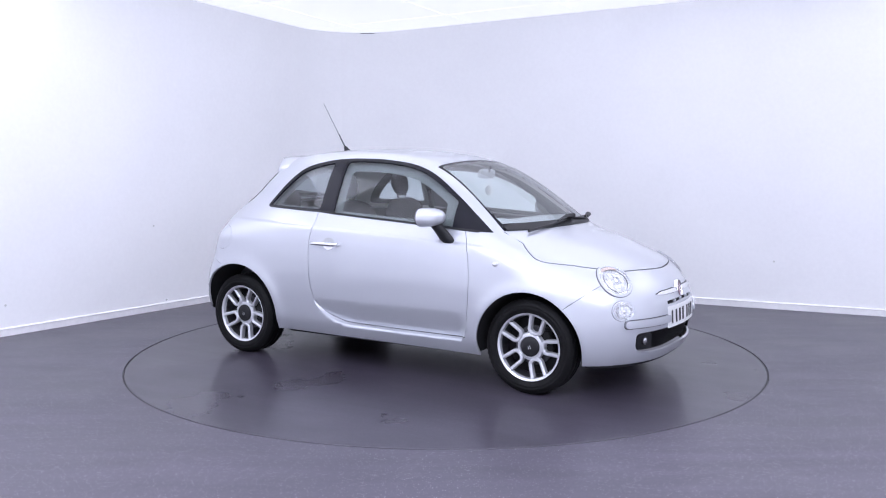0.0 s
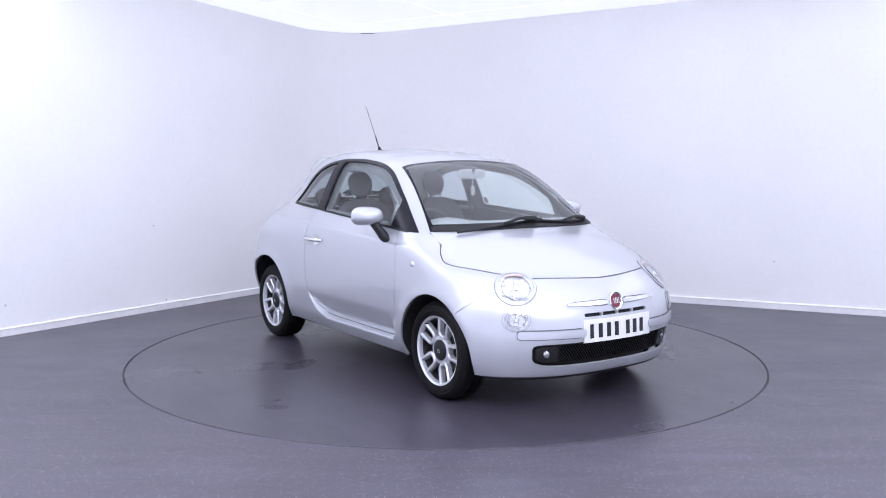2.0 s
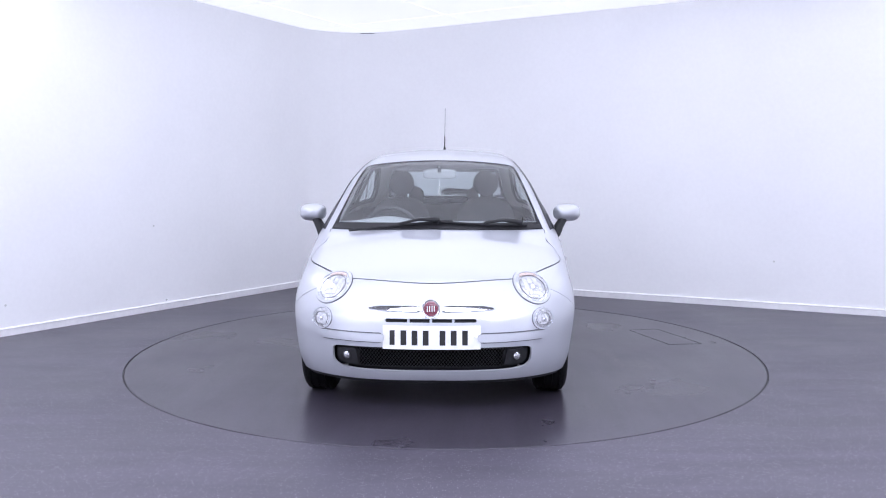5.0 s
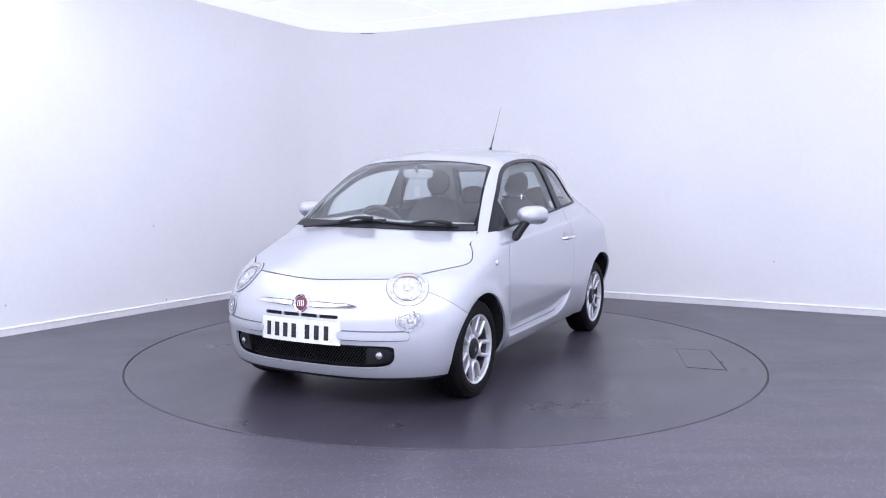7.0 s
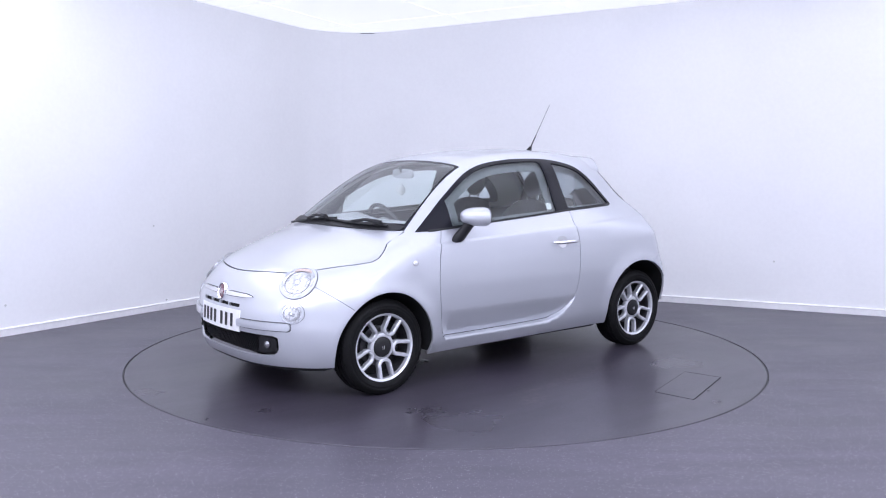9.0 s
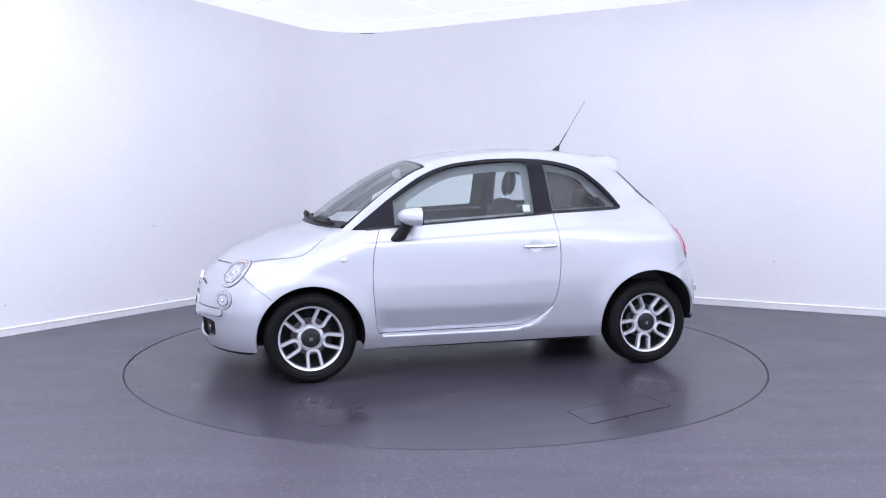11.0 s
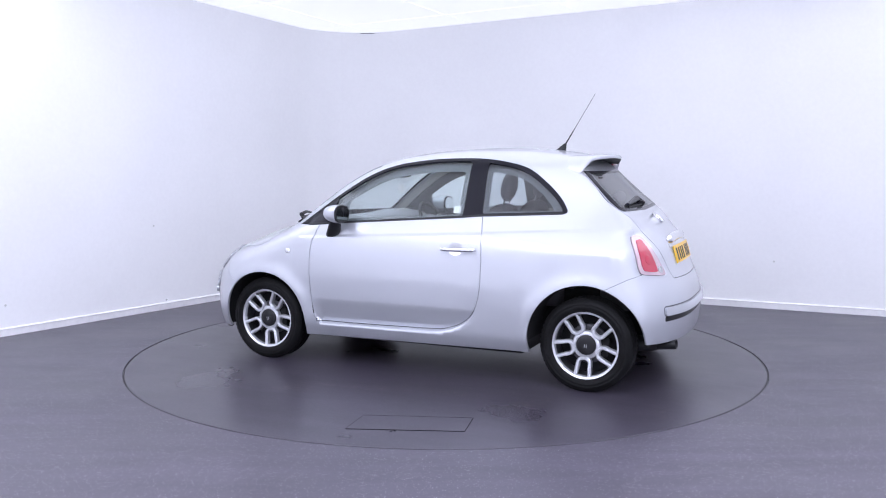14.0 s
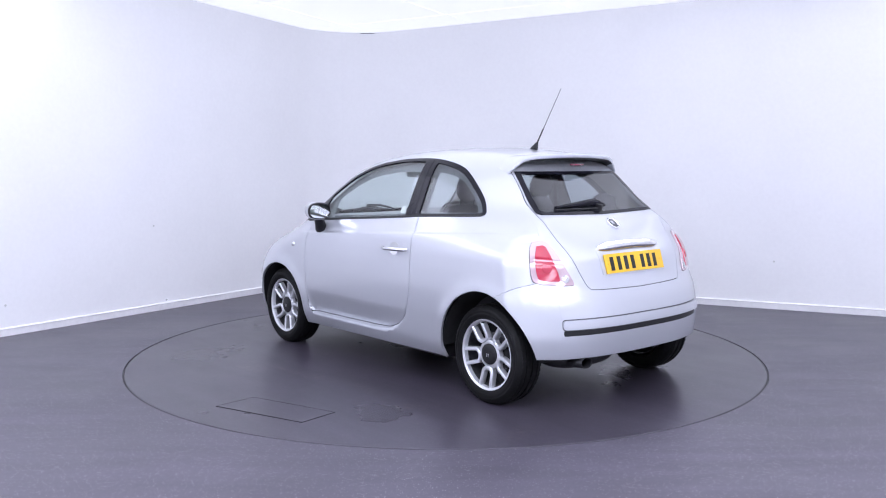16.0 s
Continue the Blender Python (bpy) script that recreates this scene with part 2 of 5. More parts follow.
def box(bm, cx, cy, cz, sx, sy, sz, bevel=0.0, seg=2, m=None):
    r = bmesh.ops.create_cube(bm, size=1, matrix=Matrix.Translation((cx, cy, cz)) @ Matrix.Diagonal((sx, sy, sz, 1)))
    vs = r["verts"]
    if bevel:
        es = list({e for v in vs for e in v.link_edges})
        g = bmesh.ops.bevel(bm, geom=es, offset=bevel, segments=seg, profile=0.5, affect="EDGES")
        vs = list({v for f in g["faces"] for v in f.verts} | {v for v in vs if v.is_valid})
    if m is not None:
        bmesh.ops.transform(bm, matrix=m, verts=vs)
    return vs


def lathe(bm, profile, n=48, m=Matrix(), closed=False):
    """profile: (radius, height) pairs, turned about z."""
    rings = []
    for r, h in profile:
        if r < 1e-6:
            rings.append([bm.verts.new(m @ Vector((0, 0, h)))])
        else:
            rings.append([bm.verts.new(m @ Vector((r * math.cos(2 * math.pi * i / n), r * math.sin(2 * math.pi * i / n), h))) for i in range(n)])
    pairs = list(zip(rings, rings[1:])) + ([(rings[-1], rings[0])] if closed else [])
    for a, b in pairs:
        for i in range(n):
            j = (i + 1) % n
            if len(a) == 1 and len(b) == 1:
                continue
            if len(a) == 1:
                bm.faces.new((a[0], b[i], b[j]))
            elif len(b) == 1:
                bm.faces.new((a[i], a[j], b[0]))
            else:
                bm.faces.new((a[i], a[j], b[j], b[i]))


def tube(bm, pts, radius, n=8, closed=False, squash=1.0):
    pts = [Vector(p) for p in pts]
    rings = []
    N = len(pts)
    up = Vector((0, 0, 1))
    for i, p in enumerate(pts):
        a = pts[i - 1] if (i > 0 or closed) else p
        b = pts[(i + 1) % N] if (i < N - 1 or closed) else p
        d = (b - a).normalized()
        s = d.cross(up)
        if s.length < 1e-3:
            s = d.cross(Vector((0, 1, 0)))
        s.normalize()
        u = s.cross(d)
        r = radius[i] if isinstance(radius, (list, tuple)) else radius
        rings.append([bm.verts.new(p + s * r * math.cos(2 * math.pi * k / n) + u * r * squash * math.sin(2 * math.pi * k / n)) for k in range(n)])
    for i in range(N if closed else N - 1):
        a, b = rings[i], rings[(i + 1) % N]
        for k in range(n):
            bm.faces.new((a[k], a[(k + 1) % n], b[(k + 1) % n], b[k]))
    if not closed:
        bm.faces.new(rings[0])
        bm.faces.new(rings[-1][::-1])


def loft(bm, rings, cap=True):
    rs = [[bm.verts.new(v) for v in r] for r in rings]
    n = len(rs[0])
    for a, b in zip(rs, rs[1:]):
        for k in range(n):
            bm.faces.new((a[k], a[(k + 1) % n], b[(k + 1) % n], b[k]))
    if cap:
        bm.faces.new(rs[0])
        bm.faces.new(rs[-1][::-1])


def blob(bm, m, p=2.6, nu=24, nv=14):
    """A rounded cushion: a superellipsoid of half-size 1 under m."""
    def q(c):
        return math.copysign(abs(c) ** (2 / p), c)
    rings = []
    for i in range(1, nv):
        th = math.pi * i / nv - math.pi / 2
        rings.append([m @ Vector((q(math.cos(th)) * q(math.cos(2 * math.pi * k / nu)), q(math.cos(th)) * q(math.sin(2 * math.pi * k / nu)), q(math.sin(th)))) for k in range(nu)])
    loft(bm, rings)


# ---------------------------------------------------------------- the car's skin: half-widths and profiles, in metres
def table(pairs, sigma):
    pairs = sorted(pairs)
    xs = np.arange(pairs[0][0] - 0.4, pairs[-1][0] + 0.4, 0.004)
    a, b = np.array([p[0] for p in pairs]), np.array([p[1] for p in pairs])
    ys = np.interp(xs, a, b)
    lo, hi = xs < a[0], xs > a[-1]
    ys[lo] = b[0] + (xs[lo] - a[0]) * (b[1] - b[0]) / (a[1] - a[0])
    ys[hi] = b[-1] + (xs[hi] - a[-1]) * (b[-1] - b[-2]) / (a[-1] - a[-2])
    k = np.exp(-0.5 * (np.arange(-60, 61) * 0.004 / sigma) ** 2)
    pad = np.concatenate([ys[0] + (np.arange(-60, 0)) * (ys[1] - ys[0]), ys, ys[-1] + np.arange(1, 61) * (ys[-1] - ys[-2])])
    ys = np.convolve(pad, k / k.sum(), "valid")
    return lambda v: np.interp(v, xs, ys)


TOP = table([(1.86, 0.60), (1.80, 0.672), (1.735, 0.735), (1.66, 0.774), (1.575, 0.808), (1.40, 0.880), (1.25, 0.928), (1.13, 0.958), (1.057, 1.012), (0.886, 1.139),
             (0.717, 1.252), (0.549, 1.343), (0.415, 1.397), (0.257, 1.438), (0.05, 1.467), (-0.154, 1.479), (-0.358, 1.485), (-0.56, 1.482), (-0.72, 1.473),
             (-0.843, 1.459), (-1.0, 1.434), (-1.12, 1.408), (-1.3, 1.36)], 0.050)
NOSE = table([(0.12, 1.74), (0.20, 1.80), (0.26, 1.830), (0.34, 1.845), (0.45, 1.848), (0.55, 1.838), (0.613, 1.812), (0.66, 1.786), (0.711, 1.750), (0.75, 1.715), (0.80, 1.66)], 0.025)
TAIL = table([(0.15, -1.592), (0.22, -1.637), (0.30, -1.672), (0.42, -1.687), (0.52, -1.682), (0.62, -1.660), (0.68, -1.627), (0.75, -1.602), (0.85, -1.572), (0.95, -1.492),
              (1.06, -1.352), (1.15, -1.252), (1.27, -1.122), (1.36, -1.043), (1.50, -0.898)], 0.028)
SIDE = table([(0.15, 0.705), (0.205, 0.748), (0.29, 0.789), (0.36, 0.797), (0.48, 0.808), (0.62, 0.813), (0.75, 0.810), (0.84, 0.802), (0.92, 0.786), (1.0, 0.752), (1.06, 0.727), (1.22, 0.655), (1.405, 0.565), (1.50, 0.51)], 0.022)
A_NOSE, A_TAIL = 0.70, 0.42
BOW_UP = 0.34


def smax(a, b, k):
    h = np.clip(0.5 + 0.5 * (a - b) / k, 0, 1)
    return b * (1 - h) + a * h + k * h * (1 - h)


LEDGE = [(-0.462, 0.475), (-0.450, 0.450), (-0.430, 0.421), (-0.405, 0.395), (-0.370, 0.369), (-0.335, 0.349), (-0.29, 0.330), (-0.245, 0.3175), (-0.20, 0.309), (-0.15, 0.304), (-0.05, 0.3015), (0.3, 0.297), (0.69, 0.2955), (0.80, 0.296)]
LEDGE_X, LEDGE_Z = [p[0] for p in LEDGE], [p[1] for p in LEDGE]


def crease_z(x):
    return 0.884 + (0.71 - x) * 0.0507


def skin(x, y, z):
    """Below zero inside the body."""
    x, y, z = np.asarray(x, float), np.abs(np.asarray(y, float)), np.asarray(z, float)
    w = SIDE(z)
    up = np.clip((z - 0.83) / 0.36, 0, 1)
    up = up * up * (3 - 2 * up)
    w = w - up * (0.205 * np.clip(-0.3 - x, 0, 2) ** 2 + 0.06 * np.clip(x - 0.3, 0, 2) ** 2)
    w = w - 0.06 * np.clip(x - 1.15, 0, 2) ** 2 - 0.05 * np.clip(-1.2 - x, 0, 2) ** 2
    for cx, cz, r in ((1.15, 0.285, 0.338), (-1.15, 0.300, 0.355)):
        d = np.hypot(x - cx, z - cz)
        w = w + 0.014 * np.exp(-((d - r) / 0.06) ** 2)
    w = w - 0.0062 * np.tanh((z - crease_z(x)) / 0.005) * np.clip((0.9 - x) / 0.15, 0, 1) * np.clip((x + 1.45) / 0.1, 0, 1)
    zl = np.interp(x, LEDGE_X, LEDGE_Z)
    pocket = np.clip((z - zl + 0.004) / 0.008, 0, 1) * np.clip((np.interp(z, [0.30, 0.318, 0.36, 0.455], [0.70, 0.722, 0.740, 0.7505]) - x) / 0.005 + 0.5, 0, 1)
    w = w - 0.26 * np.clip(0.455 - z, 0, 0.2) * pocket * np.clip((0.755 - x) / 0.07, 0.08, 1)
    bow = 0.36 * np.clip((x + 0.25) / 0.6, 0, 1)
    flat = np.clip((x - 0.10) / 0.35, 0, 1) * np.clip((1.15 - x) / 0.20, 0, 1)
    zt = TOP(x + bow * y * y) - (0.155 - 0.115 * flat - 0.065 * np.clip((x - 0.95) / 0.2, 0, 1)) * y * y
    f = smax(y - w, (z - zt) * 0.85, 0.13)
    f = smax(f, x - (NOSE(z) - A_NOSE * y ** 3), 0.09)
    return smax(f, (TAIL(z) + (A_TAIL - BOW_UP * np.clip((z - 0.95) / 0.1, 0, 1)) * y ** 3) - x, 0.07)


def project(axis, a, b, off=0.0):
    """Points of the skin over the plane coordinates a, b. side: (x, z); front and rear: (y, z); top: (x, y)."""
    a, b = np.asarray(a, float), np.asarray(b, float)
    if isinstance(axis, tuple):
        c, u, v, d = (np.array(q, float) for q in axis)
        lo, hi = np.full(a.shape, -0.2), np.full(a.shape, 0.2)

        def pts(t):
            p = c + a[:, None] * u + b[:, None] * v + t[:, None] * d
            return p[:, 0], p[:, 1], p[:, 2]
    else:
        lo, hi = {"side": (0.0, 1.0), "front": (0.6, 2.1), "rear": (-0.5, -2.1), "top": (0.45, 1.7)}[axis]
        lo, hi = np.full(a.shape, lo), np.full(a.shape, hi)

        def pts(t):
            return {"side": (a, t, b), "front": (t, a, b), "rear": (t, a, b), "top": (a, b, t)}[axis]
    for _ in range(36):
        mid = (lo + hi) / 2
        ins = skin(*pts(mid)) < 0
        lo, hi = np.where(ins, mid, lo), np.where(ins, hi, mid)
    p = np.stack(pts(lo), -1)
    e = 0.004
    n = np.stack([skin(p[:, 0] + e, p[:, 1], p[:, 2]) - skin(p[:, 0] - e, p[:, 1], p[:, 2]),
                  skin(p[:, 0], p[:, 1] + e, p[:, 2]) - skin(p[:, 0], p[:, 1] - e, p[:, 2]),
                  skin(p[:, 0], p[:, 1], p[:, 2] + e) - skin(p[:, 0], p[:, 1], p[:, 2] - e)], -1)
    n /= np.linalg.norm(n, axis=1)[:, None] + 1e-12
    return p + n * off, n


def at(axis, a, b, off=0.0):
    p, n = project(axis, [a], [b], off)
    return Vector(p[0]), Vector(n[0])


def inside(poly, px, py):
    poly = np.asarray(poly)
    res = np.zeros(len(px), bool)
    j = len(poly) - 1
    for i in range(len(poly)):
        (xi, yi), (xj, yj) = poly[i], poly[j]
        if yi != yj:
            res ^= ((yi > py) != (yj > py)) & (px < (xj - xi) * (py - yi) / (yj - yi) + xi)
        j = i
    return res


def dense(poly, step, closed=True):
    out = []
    n = len(poly)
    for i in range(n if closed else n - 1):
        a, b = np.array(poly[i]), np.array(poly[(i + 1) % n])
        k = max(1, int(math.ceil(np.linalg.norm(b - a) / step)))
        out += [tuple(a + (b - a) * t / k) for t in range(k)]
    if not closed:
        out.append(tuple(poly[-1]))
    return out


def spline(pts, sub=5):
    p = [np.array(q, float) for q in pts]
    p = [2 * p[0] - p[1]] + p + [2 * p[-1] - p[-2]]
    out = []
    for i in range(1, len(p) - 2):
        for k in range(sub):
            t = k / sub
            out.append(tuple(0.5 * (2 * p[i] + (p[i + 1] - p[i - 1]) * t + (2 * p[i - 1] - 5 * p[i] + 4 * p[i + 1] - p[i + 2]) * t * t + (3 * p[i] - p[i - 1] - 3 * p[i + 1] + p[i + 2]) * t ** 3)))
    return out + [tuple(p[-2])]


def strip(line, width):
    """A closed band of that width along an open line."""
    q = [np.array(p, float) for p in line]
    left, right = [], []
    for i in range(len(q)):
        d = q[min(i + 1, len(q) - 1)] - q[max(i - 1, 0)]
        d /= np.linalg.norm(d) + 1e-9
        n = np.array((-d[1], d[0])) * width / 2
        left.append(tuple(q[i] + n)), right.append(tuple(q[i] - n))
    return left + right[::-1]


def ellipse(cx, cy, rx, ry, n=28, tilt=0.0):
    c, s = math.cos(tilt), math.sin(tilt)
    return [(cx + rx * math.cos(2 * math.pi * i / n) * c - ry * math.sin(2 * math.pi * i / n) * s,
             cy + rx * math.cos(2 * math.pi * i / n) * s + ry * math.sin(2 * math.pi * i / n) * c) for i in range(n)]


def rounded(x0, y0, x1, y1, r, n=5):
    out = []
    for cx, cy, a in ((x1 - r, y1 - r, 0), (x0 + r, y1 - r, 90), (x0 + r, y0 + r, 180), (x1 - r, y0 + r, 270)):
        out += [(cx + r * math.cos(radians(a + 90 * i / n)), cy + r * math.sin(radians(a + 90 * i / n))) for i in range(n + 1)]
    return out


def sheet(axis, outline, regions, step=0.022, lines=()):
    """Cuts the skin over an outline into named regions (the first that holds a triangle wins). Gives name -> (plane points, triangles)."""
    ol = dense(outline, step)
    verts, edges = [], []

    def add(poly):
        s = len(verts)
        verts.extend(poly)
        edges.extend((s + i, s + (i + 1) % len(poly)) for i in range(len(poly)))
    add(ol)
    for _, poly in regions:
        add(dense(poly, step))
    for line in lines:
        q, s = dense(line, step, False), len(verts)
        verts.extend(q)
        edges.extend((s + i, s + i + 1) for i in range(len(q) - 1))
    P = np.array(ol)
    gx, gy = np.meshgrid(np.arange(P[:, 0].min(), P[:, 0].max(), step), np.arange(P[:, 1].min(), P[:, 1].max(), step))
    gx = gx + (np.arange(gx.shape[0])[:, None] % 2) * step / 2
    gx, gy = gx.ravel(), gy.ravel()
    ok = inside(ol, gx, gy)
    gx, gy = gx[ok], gy[ok]
    B = np.array(verts)
    keep = np.ones(len(gx), bool)
    for s in range(0, len(gx), 500):
        d = (gx[s:s + 500, None] - B[None, :, 0]) ** 2 + (gy[s:s + 500, None] - B[None, :, 1]) ** 2
        keep[s:s + 500] = d.min(1) > (0.55 * step) ** 2
    verts += list(zip(gx[keep], gy[keep]))
    vo, _, fo, _, _, _ = delaunay_2d_cdt([Vector((float(a), float(b))) for a, b in verts], edges, [], 0, 1e-5)
    V = np.array([(v.x, v.y) for v in vo])
    F = np.array([f for f in fo if len(f) == 3])
    c = V[F].mean(1)
    left = inside(ol, c[:, 0], c[:, 1])
    area = np.abs(np.cross(V[F[:, 1]] - V[F[:, 0]], V[F[:, 2]] - V[F[:, 0]]))
    left &= area > 1e-8
    res = {}
    for name, poly in regions:
        m = left & inside(poly, c[:, 0], c[:, 1])
        left &= ~m
        res.setdefault(name, []).append(F[m])
    res["rest"] = [F[left]]
    out = {}
    for name, fs in res.items():
        f = np.concatenate(fs)
        used, inv = np.unique(f, return_inverse=True)
        out[name] = (V[used], inv.reshape(-1, 3))
    return out


def skinned(axis, cut, off=0.0, flip=False, rim=0.0, inner=False):
    """Lays a cut region on the skin: vertices, faces, normals. flip: the other side of the car. rim: depth of the turned-in edge."""
    V, F = cut
    p, n = project(axis, V[:, 0], V[:, 1], off)
    if flip:
        p, n = p * (1, -1, 1), n * (1, -1, 1)
    fn = np.cross(p[F[:, 1]] - p[F[:, 0]], p[F[:, 2]] - p[F[:, 0]])
    bad = (fn * n[F[:, 0]]).sum(1) < 0
    F = F.copy()
    F[bad] = F[bad][:, ::-1]
    if inner:
        F, n = F[:, ::-1], -n
    faces = [tuple(f) for f in F]
    if rim:
        count = {}
        for f in faces:
            for i in range(3):
                a, b = f[i], f[(i + 1) % 3]
                count[(a, b)] = count.get((a, b), 0) + 1
        border = [e for e in count if (e[1], e[0]) not in count]
        ids = sorted({v for e in border for v in e})
        base = len(p)
        top = {v: base + i for i, v in enumerate(ids)}
        low = {v: base + len(ids) + i for i, v in enumerate(ids)}
        p = np.concatenate([p, p[ids], p[ids] - n[ids] * rim])
        side = np.zeros((len(ids), 3))
        idx = {v: i for i, v in enumerate(ids)}
        for a, b in border:
            d = np.cross(p[b] - p[a], n[a])
            side[idx[a]] += d
            side[idx[b]] += d
        side /= np.linalg.norm(side, axis=1)[:, None] + 1e-9
        n = np.concatenate([n, side, side])
        faces += [(top[b], top[a], low[a], low[b]) for a, b in border]
    return p, faces, n


def joined(pieces):
    ps, fs, ns, s = [], [], [], 0
    for p, f, n in pieces:
        ps.append(p), ns.append(n)
        fs += [tuple(i + s for i in q) for q in f]
        s += len(p)
    return np.concatenate(ps), fs, np.concatenate(ns)


def panel(name, pieces, material, parent, label=""):
    p, f, n = joined(pieces)
    return mesh_object(name, p, f, material, parent, label, normals=n)


# ---------------------------------------------------------------- the studio
ceiling_z = ceiling_slope


CORNER = Vector((-1.255, 3.93))
WEST, NORTH = Vector((-0.5545, -0.8322)), Vector((0.9033, -0.4290))      # along the two walls, away from their corner
R_CORNER = 0.85


def corner_arc(r, n=16):
    half = math.acos(max(-1, min(1, WEST.dot(NORTH)))) / 2
    mid = (WEST + NORTH).normalized()
    c = CORNER + mid * (r / math.sin(half))
    a0 = CORNER + WEST * (r / math.tan(half)) - c
    a1 = CORNER + NORTH * (r / math.tan(half)) - c
    s, e = math.atan2(a0.y, a0.x), math.atan2(a1.y, a1.x)
    while e > s:
        e -= 2 * math.pi
    return [c + Vector((math.cos(s + (e - s) * i / n), math.sin(s + (e - s) * i / n))) * r for i in range(n + 1)]


ARC = corner_arc(R_CORNER)
P_WEST = CORNER + WEST * 6.6
P_EAST = CORNER + NORTH * 7.4
P_SW, P_SE = Vector((P_WEST.x, -7.2)), Vector((P_EAST.x, -7.2))


def wall(name, line, low, high, thick, material, label, out=1):
    """A wall that stands on a line of ground points, its thickness on the far side from the room."""
    bm = bmesh.new()
    n = len(line)
    nrm = []
    for i in range(n):
        d = (line[min(i + 1, n - 1)] - line[max(i - 1, 0)]).normalized()
        nrm.append(Vector((-d.y, d.x)) * thick * out)
    rings = []
    for p, q in zip(line, nrm):
        o = p + q
        zp, zo = (high, high) if high is not None else (ceiling_z(p.y), ceiling_z(o.y))
        rings.append([Vector((p.x, p.y, low)), Vector((o.x, o.y, low)), Vector((o.x, o.y, zo)), Vector((p.x, p.y, zp))])
    loft(bm, rings)
    return tagged(part(name, bm, material), label, "wall", kind="structure")


half_arc = len(ARC) // 2
WALLTEXT = "smooth white painted studio wall with faint scuffs"
wall("wall_west", [P_WEST] + ARC[:half_arc + 1], 0, None, 0.12, WALLPAINT, WALLTEXT)
wall("wall_north", ARC[half_arc:] + [P_EAST], 0, None, 0.12, WALLPAINT, WALLTEXT)
wall("wall_east", [P_EAST, P_SE], 0, None, 0.12, WALLPAINT, WALLTEXT)
wall("wall_south", [P_SE, P_SW], 0, None, 0.12, BAYWALL, "plain grey painted wall of the open bay")
wall("wall_southwest", [P_SW, P_WEST], 0, None, 0.12, WALLPAINT, WALLTEXT)


def inset_line(line, d):
    out = []
    for i in range(len(line)):
        t = (line[min(i + 1, len(line) - 1)] - line[max(i - 1, 0)]).normalized()
        out.append(line[i] + Vector((t.y, -t.x)) * d)
    return out


def skirting(name, line):
    """A board with a rounded top edge and a narrow moulding, set against the wall."""
    bm = bmesh.new()
    prof = [(0.0, 0.0), (0.014, 0.0), (0.014, 0.052), (0.0175, 0.054), (0.0175, 0.060), (0.011, 0.066), (0.0, 0.068)]
    cols = [(inset_line(line, d), z) for d, z in prof]
    rings = [[Vector((c[i].x, c[i].y, z + 0.0005)) for c, z in cols] for i in range(len(line))]
    loft(bm, rings)
    return tagged(part(name, bm, SKIRT, sharp=25), "white gloss skirting board along the wall's foot", "skirting", kind="structure")


skirting("baseboard_west", [P_WEST] + ARC[:half_arc + 1])
skirting("baseboard_north", ARC[half_arc:] + [P_EAST])

# ceiling: an added-glow slab, sloped to fit the camera's view, over the studio, a grey one over the open bay before it
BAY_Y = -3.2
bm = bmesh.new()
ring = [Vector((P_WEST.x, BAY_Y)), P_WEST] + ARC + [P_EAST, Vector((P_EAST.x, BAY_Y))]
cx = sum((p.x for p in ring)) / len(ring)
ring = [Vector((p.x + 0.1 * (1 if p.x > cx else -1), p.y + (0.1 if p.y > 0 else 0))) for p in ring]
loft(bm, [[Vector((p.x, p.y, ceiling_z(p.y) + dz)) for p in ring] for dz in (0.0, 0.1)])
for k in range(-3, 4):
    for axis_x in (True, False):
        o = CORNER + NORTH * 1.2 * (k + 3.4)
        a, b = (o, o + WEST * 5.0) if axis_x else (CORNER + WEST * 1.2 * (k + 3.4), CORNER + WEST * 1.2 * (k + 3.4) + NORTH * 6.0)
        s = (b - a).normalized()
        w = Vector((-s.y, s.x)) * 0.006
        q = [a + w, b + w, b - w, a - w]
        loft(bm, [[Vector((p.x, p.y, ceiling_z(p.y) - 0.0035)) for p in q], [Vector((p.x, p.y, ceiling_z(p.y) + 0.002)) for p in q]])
tagged(part("ceiling", bm, CEILGLOW), "white ceiling given an added glow, with faint joints", "ceiling", kind="structure")
bm = bmesh.new()
ring = [Vector((P_WEST.x - 0.1, BAY_Y)), Vector((P_EAST.x + 0.1, BAY_Y)), Vector((P_EAST.x + 0.1, -7.3)), Vector((P_WEST.x - 0.1, -7.3))]
loft(bm, [[Vector((p.x, p.y, ceiling_z(p.y) + dz)) for p in ring] for dz in (0.003, 0.1)])
tagged(part("ceiling_bay", bm, BAYCEIL), "grey ceiling over the open bay with strip lamps", "ceiling", kind="structure")

# floor with a round opening for the turntable
FLOOR_END = -3.42
bm = bmesh.new()
N = 128
inner = [bm.verts.new((2.242 * math.cos(2 * math.pi * i / N), 2.242 * math.sin(2 * math.pi * i / N), 0)) for i in range(N)]
deep = [bm.verts.new((v.co.x, v.co.y, -0.06)) for v in inner]


def far_point(a):
    dx, dy = math.cos(a), math.sin(a)
    c = []
    if dx > 1e-6:
        c.append((P_EAST.x + 0.2) / dx)
    if dx < -1e-6:
        c.append((P_WEST.x - 0.2) / dx)
    if dy > 1e-6:
        c.append(4.3 / dy)
    if dy < -1e-6:
        c.append(FLOOR_END / dy)
    r = min(c)
    return (r * dx, r * dy, 0)


